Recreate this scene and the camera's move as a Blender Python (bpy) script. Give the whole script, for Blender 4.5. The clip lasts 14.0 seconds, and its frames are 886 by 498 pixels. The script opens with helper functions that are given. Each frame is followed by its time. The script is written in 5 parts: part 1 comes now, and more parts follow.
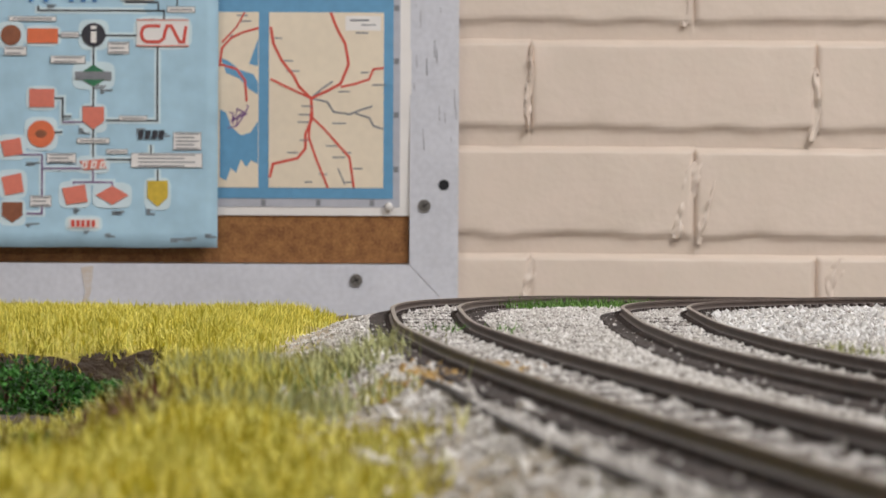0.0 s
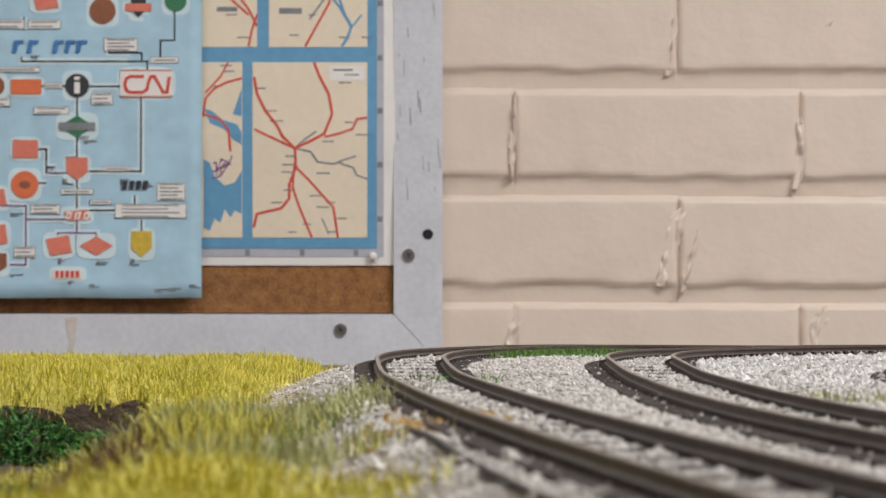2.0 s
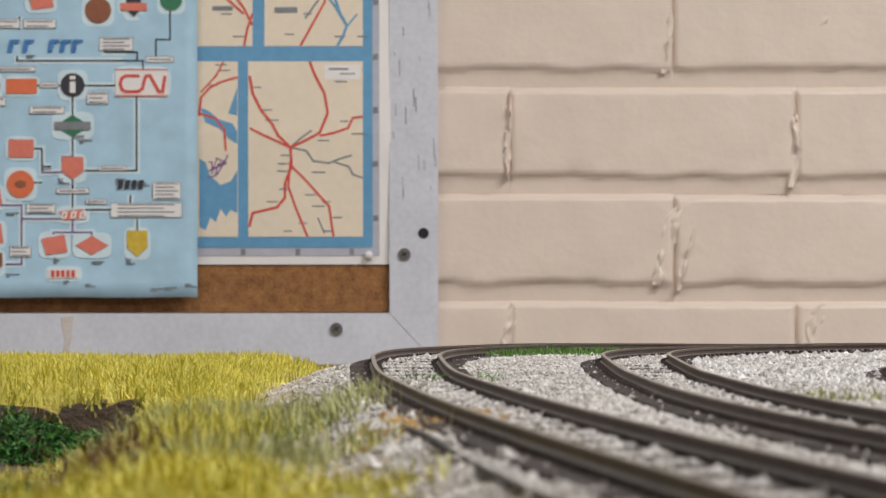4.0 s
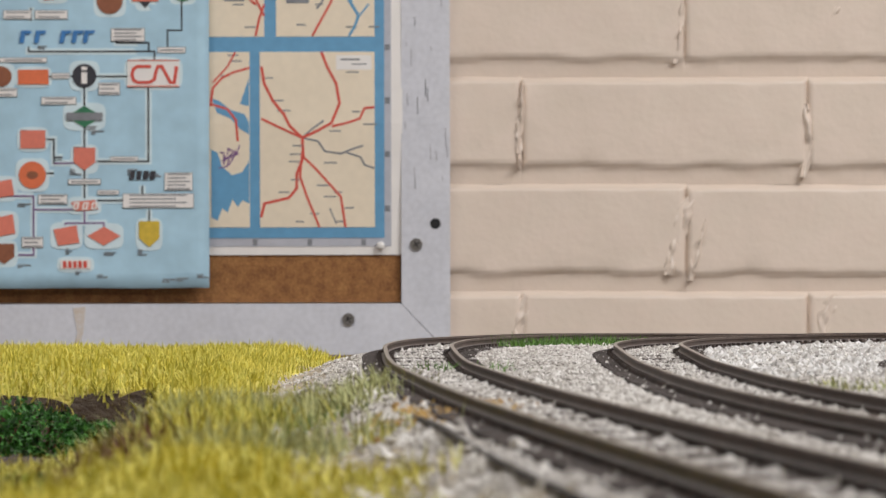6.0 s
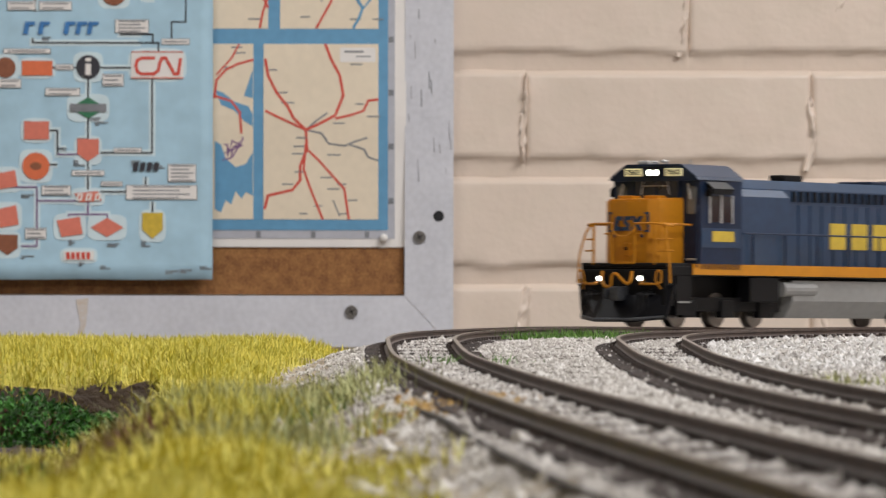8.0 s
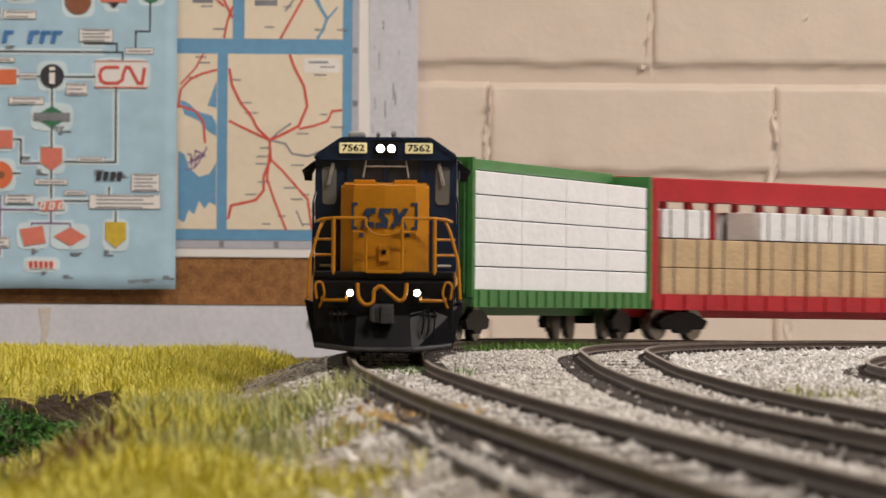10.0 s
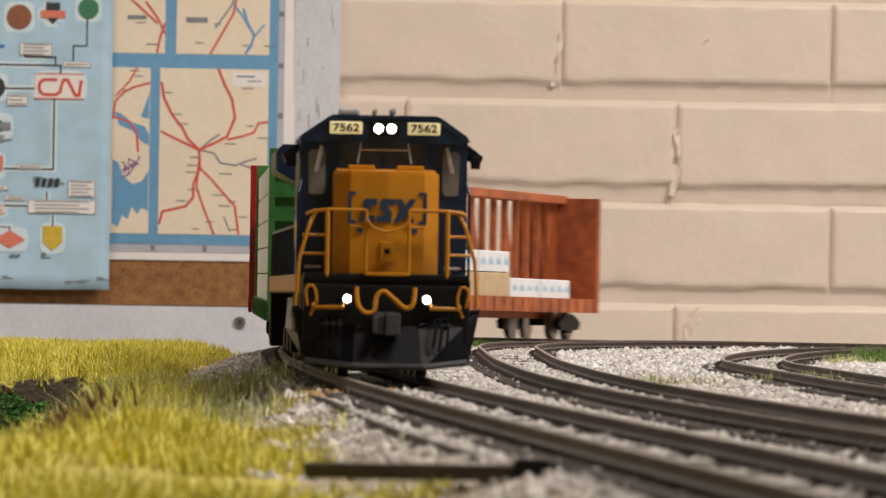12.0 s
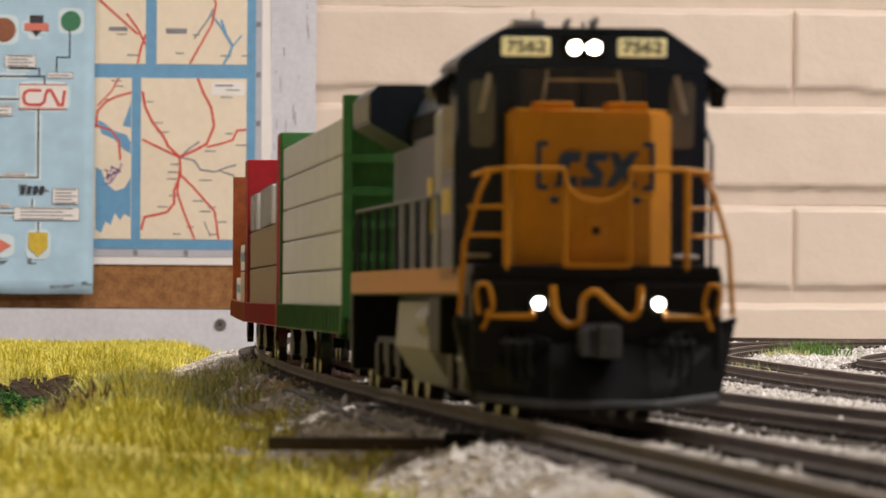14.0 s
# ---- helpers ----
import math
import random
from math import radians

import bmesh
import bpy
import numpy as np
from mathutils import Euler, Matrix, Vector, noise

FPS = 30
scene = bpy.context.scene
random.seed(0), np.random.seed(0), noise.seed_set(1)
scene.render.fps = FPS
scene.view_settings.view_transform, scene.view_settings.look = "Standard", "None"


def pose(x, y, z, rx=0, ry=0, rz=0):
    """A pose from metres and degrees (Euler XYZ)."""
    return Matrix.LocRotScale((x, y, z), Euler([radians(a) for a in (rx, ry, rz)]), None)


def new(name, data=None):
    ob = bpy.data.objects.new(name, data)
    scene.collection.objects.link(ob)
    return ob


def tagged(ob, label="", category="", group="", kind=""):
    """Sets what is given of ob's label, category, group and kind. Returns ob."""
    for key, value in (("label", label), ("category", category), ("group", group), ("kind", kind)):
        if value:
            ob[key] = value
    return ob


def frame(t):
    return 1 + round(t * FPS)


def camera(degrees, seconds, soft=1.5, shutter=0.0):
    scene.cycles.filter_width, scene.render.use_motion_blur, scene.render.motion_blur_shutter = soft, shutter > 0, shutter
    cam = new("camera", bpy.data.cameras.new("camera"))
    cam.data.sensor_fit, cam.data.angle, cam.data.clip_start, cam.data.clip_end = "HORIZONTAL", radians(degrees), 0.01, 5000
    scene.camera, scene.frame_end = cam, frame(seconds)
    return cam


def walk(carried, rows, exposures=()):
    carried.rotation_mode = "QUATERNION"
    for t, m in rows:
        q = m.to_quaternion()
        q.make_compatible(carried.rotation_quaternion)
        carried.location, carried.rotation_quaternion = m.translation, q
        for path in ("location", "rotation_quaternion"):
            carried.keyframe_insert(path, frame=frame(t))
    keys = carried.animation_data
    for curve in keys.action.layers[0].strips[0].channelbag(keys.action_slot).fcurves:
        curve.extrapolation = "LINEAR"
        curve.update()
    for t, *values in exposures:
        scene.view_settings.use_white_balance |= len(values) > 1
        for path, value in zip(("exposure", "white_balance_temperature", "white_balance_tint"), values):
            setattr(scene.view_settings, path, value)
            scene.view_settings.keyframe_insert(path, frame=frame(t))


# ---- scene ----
# the lens, the path and the focus
cam = camera(9.15, 14.0, soft=1.3, shutter=0.4)
cam.data.dof.use_dof = True
cam.data.dof.focus_distance = 1.8
cam.data.dof.aperture_fstop = 152.0
ROWS = [
    (0, 0.0, -0.0, 0.0165, 0.163, 0.022, -0.26),
    (0.5, 0.0, -0.0, 0.0165, 0.199, 0.238, -0.25),
    (1, 0.0, -0.0, 0.0165, 0.188, 0.37, -0.19),
    (1.5, 0.0, -0.0, 0.0165, 0.1, 0.513, -0.11),
    (2, 0.0, -0.0, 0.0165, 0.0, 0.533, -0.03),
    (2.5, 0.0, -0.0, 0.0165, -0.076, 0.531, 0.02),
    (5, 0.0, -0.0, 0.0165, 0.011, 0.493, 0.1),
    (5.5, 0.0, -0.0, 0.0165, 0.063, 0.428, 0.11),
    (6, 0.0, -0.0, 0.0165, 0.081, 0.421, 0.13),
    (6.5, 0.0, -0.0, 0.0165, 0.116, 0.354, 0.06),
    (7, 0.0, -0.0, 0.0165, 0.128, 0.275, 0.0),
    (7.5, 0.0, -0.0, 0.0165, 0.245, 0.324, -0.07),
    (7.7, 0.0, -0.0, 0.0165, 0.193, 0.336, -0.08),
    (9.8, 0.0, -0.0, 0.0165, -0.185, 0.411, -0.28),
    (10, 0.0, -0.0, 0.0165, -0.272, 0.462, -0.42),
    (10.5, -0.0012, 0.0, 0.0165, -0.562, 0.440, -0.62),
    (11, -0.0016, -0.01, 0.0165, -0.813, 0.504, -0.90),
    (11.5, -0.001, -0.10, 0.0165, -0.956, 0.528, -0.85),
    (12, -0.0008, -0.233, 0.0165, -1.108, 0.505, -0.93),
    (12.5, 0.0, -0.292, 0.0165, -1.293, 0.465, -0.93),
    (13, 0.0014, -0.322, 0.0165, -1.520, 0.495, -0.95),
    (13.5, 0.0021, -0.33, 0.0165, -1.599, 0.523, -0.75),
    (14, 0.0025, -0.36, 0.0165, -1.294, 0.516, -0.41),
]
walk(cam, [(t, pose(x, y, z, 90 + pitch, roll, yaw)) for t, x, y, z, yaw, pitch, roll in ROWS],
     exposures=[(0.0, -0.05, 6500, 9), (7.6, -0.05, 6500, 9), (9.9, -0.10, 7250, 12), (11.5, -0.04, 7250, 12), (14.0, 0.14, 7150, 13)])

# ---- light: unseen fluorescent strips placed under the ceiling of a closed room ----
world = bpy.data.worlds.new("room_air")
scene.world = world
world.use_nodes = True
world.node_tree.nodes["Background"].inputs[0].default_value = (0.9, 0.85, 0.78, 1)
world.node_tree.nodes["Background"].inputs[1].default_value = 0.0

CEIL, FLOOR = 1.45, -1.05
# x, y, watts; the third strip is added only to brighten the tabletop
LAMPS = [(-0.9, 2.3, 20), (1.15, 2.55, 48), (1.0, 0.55, 35)]


def ceiling_lamp(x, y, watts):
    data = bpy.data.lights.new("strip_light", "AREA")
    data.shape, data.size, data.size_y, data.energy = "RECTANGLE", 1.2, 0.14, watts
    data.color = (1.0, 0.985, 1.0)
    ob = new("strip_light", data)
    ob.matrix_world = pose(x, y, CEIL - 0.075)


for lx, ly, lw in LAMPS:
    ceiling_lamp(lx, ly, lw)


# ---- materials ----
def material(name, color, rough=0.6, metal=0.0, vary=0.12, scale=40.0, bump=0.0, bump_scale=None, color2=None,
             random_tint=0.0, island=False, fine=8.0, coat=0.0, spec=0.5):
    m = bpy.data.materials.new(name)
    m.use_nodes = True
    nt = m.node_tree
    n, l = nt.nodes, nt.links
    b = n["Principled BSDF"]
    b.inputs["Roughness"].default_value, b.inputs["Metallic"].default_value = rough, metal
    b.inputs["Coat Weight"].default_value = coat
    b.inputs["Specular IOR Level"].default_value = spec
    tc = n.new("ShaderNodeTexCoord")
    na, nb = n.new("ShaderNodeTexNoise"), n.new("ShaderNodeTexNoise")
    na.inputs["Scale"].default_value, nb.inputs["Scale"].default_value = scale, scale * fine
    na.inputs["Detail"].default_value = nb.inputs["Detail"].default_value = 3
    l.new(tc.outputs["Object"], na.inputs["Vector"])
    l.new(tc.outputs["Object"], nb.inputs["Vector"])
    mix = n.new("ShaderNodeMath")
    mix.operation = "ADD"
    l.new(na.outputs["Fac"], mix.inputs[0])
    l.new(nb.outputs["Fac"], mix.inputs[1])
    half = n.new("ShaderNodeMath")
    half.operation = "MULTIPLY"
    l.new(mix.outputs[0], half.inputs[0])
    half.inputs[1].default_value = 0.5
    fac = half.outputs[0]
    if random_tint or island:
        src = n.new("ShaderNodeNewGeometry") if island else n.new("ShaderNodeObjectInfo")
        rnd = src.outputs["Random Per Island"] if island else src.outputs["Random"]
        ma = n.new("ShaderNodeMath")
        ma.operation = "MULTIPLY_ADD"
        l.new(rnd, ma.inputs[0])
        ma.inputs[1].default_value = random_tint
        sub = n.new("ShaderNodeMath")
        sub.operation = "SUBTRACT"
        l.new(fac, sub.inputs[0])
        sub.inputs[1].default_value = random_tint / 2
        l.new(sub.outputs[0], ma.inputs[2])
        fac = ma.outputs[0]
    ramp = n.new("ShaderNodeValToRGB")
    c2 = color2 or tuple(max(0, c * (1 - 2 * vary)) for c in color)
    ramp.color_ramp.elements[0].position, ramp.color_ramp.elements[1].position = 0.33, 0.67
    ramp.color_ramp.elements[0].color = (*c2, 1)
    ramp.color_ramp.elements[1].color = (*(color if color2 else tuple(min(1, c * (1 + vary)) for c in color)), 1)
    l.new(fac, ramp.inputs[0])
    l.new(ramp.outputs[0], b.inputs["Base Color"])
    if bump:
        nc = n.new("ShaderNodeTexNoise")
        nc.inputs["Scale"].default_value, nc.inputs["Detail"].default_value = bump_scale or scale * 4, 4
        l.new(tc.outputs["Object"], nc.inputs["Vector"])
        bp = n.new("ShaderNodeBump")
        bp.inputs["Strength"].default_value, bp.inputs["Distance"].default_value = 1.0, bump
        l.new(nc.outputs["Fac"], bp.inputs["Height"])
        l.new(bp.outputs[0], b.inputs["Normal"])
    return m


def glowing(name, color, strength):
    m = material(name, color, 0.3)
    b = m.node_tree.nodes["Principled BSDF"]
    b.inputs["Emission Color"].default_value = (*color, 1)
    b.inputs["Emission Strength"].default_value = strength
    return m


PAINT_WALL = material("cream_wall_paint", (0.725, 0.608, 0.52), 0.36, color2=(0.69, 0.592, 0.498), scale=7, bump=0.0019, bump_scale=26)
PAINT_JOINT = material("cream_joint_paint", (0.68, 0.585, 0.50), 0.5, vary=0.06, scale=14, bump=0.0015, bump_scale=80)
CEIL_WHITE = material("ceiling_white", (0.78, 0.76, 0.72), 0.8, vary=0.03, scale=3)
FLOOR_GREY = material("floor_grey", (0.24, 0.22, 0.20), 0.6, vary=0.1, scale=6)
FRAME_PAINT = material("board_frame_paint", (0.62, 0.63, 0.68), 0.38, vary=0.06, scale=30, bump=0.0004, bump_scale=60)
CORK = material("cork", (0.36, 0.17, 0.055), 0.8, color2=(0.15, 0.055, 0.015), scale=120, fine=5, bump=0.0006, bump_scale=400)
PAPER_WHITE = material("white_paper", (0.80, 0.77, 0.74), 0.5, vary=0.03, scale=8)
PAPER_BEIGE = material("map_beige", (0.78, 0.68, 0.53), 0.5, vary=0.03, scale=20)
MAP_BLUE = material("map_blue", (0.13, 0.33, 0.53), 0.45, vary=0.05, scale=20)
MAP_GREY = material("map_grey", (0.46, 0.47, 0.52), 0.5, vary=0.05, scale=20)
POSTER_BLUE = material("poster_blue", (0.42, 0.63, 0.76), 0.4, vary=0.07, scale=9)
POSTER_PALE = material("poster_pale_glow", (0.64, 0.78, 0.83), 0.4, vary=0.05, scale=9)
INK_RED = material("red_ink", (0.64, 0.085, 0.06), 0.5, vary=0.05)
INK_ORANGE = material("orange_ink", (0.72, 0.17, 0.07), 0.5, vary=0.05)
INK_SALMON = material("salmon_ink", (0.70, 0.20, 0.14), 0.5, vary=0.05)
INK_BLACK = material("black_ink", (0.035, 0.035, 0.045), 0.5, vary=0.1)
INK_GREY = material("grey_ink", (0.22, 0.23, 0.25), 0.5, vary=0.1)
INK_GREEN = material("green_ink", (0.04, 0.20, 0.10), 0.5, vary=0.1)
INK_BROWN = material("brown_ink", (0.28, 0.10, 0.05), 0.5, vary=0.1)
INK_BLUE = material("blue_ink", (0.05, 0.20, 0.48), 0.5, vary=0.1)
INK_YELLOW = material("yellow_ink", (0.62, 0.44, 0.05), 0.5, vary=0.1)
INK_PURPLE = material("purple_ink", (0.20, 0.10, 0.25), 0.5, vary=0.1)
STEEL = material("screw_steel", (0.32, 0.31, 0.30), 0.35, 0.9, vary=0.1, scale=200)
HOLE_BLACK = material("hole_dark", (0.01, 0.01, 0.012), 0.8)
CLEAR_PIN = material("clear_plastic_pin", (0.75, 0.73, 0.70), 0.12, vary=0.03, coat=0.6)
SCUFF = material("frame_scuff", (0.40, 0.40, 0.43), 0.5, vary=0.15, scale=200)
RUST_STAIN = material("rust_stain", (0.56, 0.47, 0.38), 0.5, color2=(0.62, 0.60, 0.60), scale=60)

SOIL = material("sandy_soil", (0.46, 0.40, 0.30), 0.95, color2=(0.22, 0.17, 0.12), scale=60, bump=0.0012, bump_scale=600)
GRASS_BASE = material("grass_base", (0.62, 0.53, 0.10), 0.95, color2=(0.38, 0.32, 0.07), scale=50, bump=0.0015, bump_scale=500)
BALLAST_BASE = material("ballast_base", (0.52, 0.49, 0.45), 0.95, color2=(0.36, 0.33, 0.30), scale=90, bump=0.0015, bump_scale=900)
BALLAST = material("ballast_stone", (0.70, 0.675, 0.645), 0.9, color2=(0.42, 0.39, 0.36), scale=20, random_tint=0.55, island=True, vary=0.2)
ROCKS = material("white_rubble", (0.72, 0.71, 0.70), 0.9, color2=(0.44, 0.42, 0.40), scale=20, random_tint=0.5, island=True)
GRASS = material("static_grass", (0.78, 0.70, 0.15), 0.75, color2=(0.48, 0.46, 0.08), scale=25, random_tint=0.45, island=True)
OCHRE = material("ochre_flock", (0.55, 0.36, 0.12), 0.95, color2=(0.34, 0.20, 0.07), scale=60, random_tint=0.4, island=True)
GRASS_GREEN = material("green_tuft", (0.15, 0.30, 0.05), 0.8, color2=(0.06, 0.14, 0.025), scale=60, random_tint=0.4, island=True)
GRASS_PALE = material("pale_tuft", (0.58, 0.58, 0.26), 0.8, color2=(0.26, 0.29, 0.13), scale=60, random_tint=0.4, island=True)
TWIG = material("dry_twigs", (0.20, 0.085, 0.055), 0.9, color2=(0.07, 0.032, 0.024), scale=90, random_tint=0.4, island=True)
BUSH = material("bush_leaf", (0.08, 0.30, 0.04), 0.8, color2=(0.015, 0.05, 0.01), scale=80, random_tint=0.5, island=True)
# brown earth with the ditch's shade darkened into its colour
BANK_SHADED = material("brown_shaded_bank", (0.075, 0.05, 0.03), 0.95, color2=(0.035, 0.022, 0.014), scale=60, bump=0.002, bump_scale=300)
RAIL_SIDE = material("weathered_rail", (0.085, 0.060, 0.050), 0.55, 0.25, vary=0.25, scale=80, spec=0.4)
RAIL_TOP = material("rail_head", (0.26, 0.225, 0.19), 0.45, 0.4, vary=0.2, scale=80)
TIE = material("tie_brown", (0.06, 0.045, 0.04), 0.85, vary=0.25, scale=150, random_tint=0.3)
FASCIA = material("fascia_board", (0.16, 0.12, 0.08), 0.6, vary=0.1, scale=10)

# one blue paint in two tones: darkened as in shade, lightened as lit
LOCO_BLUE_SHADED = material("shaded_blue_paint", (0.009, 0.022, 0.056), 0.36, vary=0.12, scale=60, coat=0.04, spec=0.32)
LOCO_BLUE_LIT = material("lit_blue_paint", (0.018, 0.048, 0.105), 0.34, vary=0.12, scale=60, coat=0.15)
LOCO_YELLOW = material("golden_yellow_paint", (0.55, 0.22, 0.010), 0.45, vary=0.06, scale=60, coat=0.04, spec=0.35)
LOCO_GREY = material("pale_grey_paint", (0.27, 0.27, 0.265), 0.45, vary=0.08, scale=60)
LOCO_BLACK = material("black_plastic", (0.003, 0.003, 0.004), 0.5, vary=0.2, scale=100, spec=0.22)
PLOW = material("glossy_black_paint", (0.003, 0.0035, 0.006), 0.42, vary=0.2, scale=60, spec=0.22)
COUPLER = material("dark_grey_metal", (0.075, 0.08, 0.09), 0.4, 0.5, vary=0.15, scale=200)
WHEEL = material("wheel_metal", (0.30, 0.28, 0.26), 0.3, 0.9, vary=0.1, scale=200)
GLASS_DARK = material("cab_glass", (0.02, 0.024, 0.03), 0.06, vary=0.1, spec=0.7)
GLASS_GREY = material("grey_cab_glass", (0.16, 0.16, 0.15), 0.15, vary=0.1, spec=0.6)
SILVER = material("silver_wiper", (0.60, 0.60, 0.60), 0.35, 0.4)
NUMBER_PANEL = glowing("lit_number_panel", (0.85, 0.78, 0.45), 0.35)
LED = glowing("white_led", (1.0, 0.97, 0.88), 16.0)
LED_SOFT = glowing("headlight_led", (1.0, 0.99, 0.86), 14.0)
CAR_GREEN = material("green_car_paint", (0.030, 0.16, 0.035), 0.5, vary=0.15, scale=60)
CAR_RED = material("red_car_paint", (0.42, 0.012, 0.022), 0.45, vary=0.12, scale=60)
CAR_ORANGE = material("rusty_orange_paint", (0.50, 0.13, 0.028), 0.6, color2=(0.20, 0.045, 0.018), scale=45, fine=5)
WRAP = material("white_lumber_wrap", (0.74, 0.76, 0.79), 0.5, vary=0.04, scale=60, bump=0.0004, bump_scale=300)
WRAP_TAN = material("bare_lumber", (0.52, 0.375, 0.22), 0.7, vary=0.1, scale=120, bump=0.0003, bump_scale=700)
WRAP_PRINT = material("pale_blue_print", (0.38, 0.58, 0.74), 0.6, vary=0.1)
STRAP = material("dark_strap", (0.10, 0.085, 0.075), 0.7, vary=0.1)


# ---- building helpers ----
def part(name, bm, mat, parent=None, label="", smooth=False):
    me = bpy.data.meshes.new(name)
    bm.normal_update()
    bm.to_mesh(me)
    bm.free()
    for m in (mat if isinstance(mat, (list, tuple)) else [mat]):
        me.materials.append(m)
    if smooth:
        me.polygons.foreach_set("use_smooth", [True] * len(me.polygons))
    ob = new(name, me)
    if parent:
        ob.parent = parent
    if label:
        tagged(ob, label)
    return ob


def raw(name, verts, faces, mat, parent=None, smooth=False):
    me = bpy.data.meshes.new(name)
    me.from_pydata([tuple(v) for v in verts], [], [tuple(f) for f in faces])
    for m in (mat if isinstance(mat, (list, tuple)) else [mat]):
        me.materials.append(m)
    if smooth:
        me.polygons.foreach_set("use_smooth", [True] * len(me.polygons))
    ob = new(name, me)
    if parent:
        ob.parent = parent
    return ob


def thing(name, label, category, group="", m=None):
    ob = new(name)
    ob.empty_display_size = 0.01
    if m:
        ob.matrix_basis = m
    return tagged(ob, label, category, group)


def box(bm, x0, x1, y0, y1, z0, z1, bevel=0.0, seg=2, mat=0):
    r = bmesh.ops.create_cube(bm, size=1, matrix=Matrix.Translation(((x0 + x1) / 2, (y0 + y1) / 2, (z0 + z1) / 2)) @ Matrix.Diagonal((abs(x1 - x0), abs(y1 - y0), abs(z1 - z0), 1)))
    faces = list({f for v in r["verts"] for f in v.link_faces})
    if mat:
        for f in faces:
            f.material_index = mat
    if bevel:
        edges = list({e for v in r["verts"] for e in v.link_edges})
        bmesh.ops.bevel(bm, geom=edges, offset=bevel, segments=seg, affect="EDGES", profile=0.6)
    return bm


def boxes(*args, bevel=0.0):
    bm = bmesh.new()
    for a in args:
        box(bm, *a, bevel=bevel)
    return bm


def rod(bm, a, b, r, seg=8):
    a, b = Vector(a), Vector(b)
    d = b - a
    m = Matrix.Translation((a + b) / 2) @ d.to_track_quat("Z", "Y").to_matrix().to_4x4()
    bmesh.ops.create_cone(bm, cap_ends=True, segments=seg, radius1=r, radius2=r, depth=d.length, matrix=m)
    return bm


def pipe(points, r, seg=8):
    """One closed tube along the points."""
    pts = [Vector(q) for q in points]
    bm = bmesh.new()
    rings = []
    side = None
    for i, q in enumerate(pts):
        d1 = (q - pts[i - 1]).normalized() if i else (pts[1] - q).normalized()
        d2 = (pts[i + 1] - q).normalized() if i < len(pts) - 1 else d1
        d = (d1 + d2).normalized() if (d1 + d2).length > 1e-6 else d1
        if side is None:
            side = d.orthogonal().normalized()
        side = (side - d * side.dot(d)).normalized()
        up = d.cross(side)
        k = r / max(0.6, d.dot(d1))
        rings.append([bm.verts.new(q + (side * math.cos(a) + up * math.sin(a)) * k) for a in (2 * math.pi * n / seg for n in range(seg))])
    for r0, r1 in zip(rings, rings[1:]):
        for n in range(seg):
            bm.faces.new((r0[n], r0[(n + 1) % seg], r1[(n + 1) % seg], r1[n]))
    bm.faces.new(rings[0][::-1])
    bm.faces.new(rings[-1])
    bmesh.ops.recalc_face_normals(bm, faces=bm.faces)
    return bm


def bent(points, r, seg=8, steps=6):
    """A pipe through the points, smoothed."""
    pts = [Vector(p) for p in points]
    out = []
    ext = [pts[0]] + pts + [pts[-1]]
    for i in range(1, len(ext) - 2):
        p0, p1, p2, p3 = ext[i - 1:i + 3]
        for k in range(steps):
            t = k / steps
            out.append(0.5 * (2 * p1 + (p2 - p0) * t + (2 * p0 - 5 * p1 + 4 * p2 - p3) * t * t + (3 * p1 - p0 - 3 * p2 + p3) * t ** 3))
    out.append(pts[-1])
    return pipe(out, r, seg)


def prism(outline, y0, y1, axis="y"):
    """An outline of (x, z) pulled from y0 to y1."""
    bm = bmesh.new()
    n = len(outline)
    a = [bm.verts.new((x, y0, z)) for x, z in outline]
    b = [bm.verts.new((x, y1, z)) for x, z in outline]
    bm.faces.new(a)
    bm.faces.new(b[::-1])
    for i in range(n):
        j = (i + 1) % n
        bm.faces.new((a[j], a[i], b[i], b[j]))
    bmesh.ops.recalc_face_normals(bm, faces=bm.faces)
    return bm


# ---- the room: brick wall, plain walls, ceiling, floor ----
WALL_Y = 4.028
PX = 0.00041


def wx(p):
    return (p - 784) * PX


def wz(p):
    return 0.0165 + (525 - p) * PX


wall_back = tagged(part("wall_north", boxes((-3.0, 3.6, WALL_Y + 0.004, WALL_Y + 0.2, FLOOR, CEIL)), PAINT_JOINT), "cream-painted brick wall behind the model railway", "wall", kind="structure")
PITCH_Z, PITCH_X = 0.0779, 0.2085


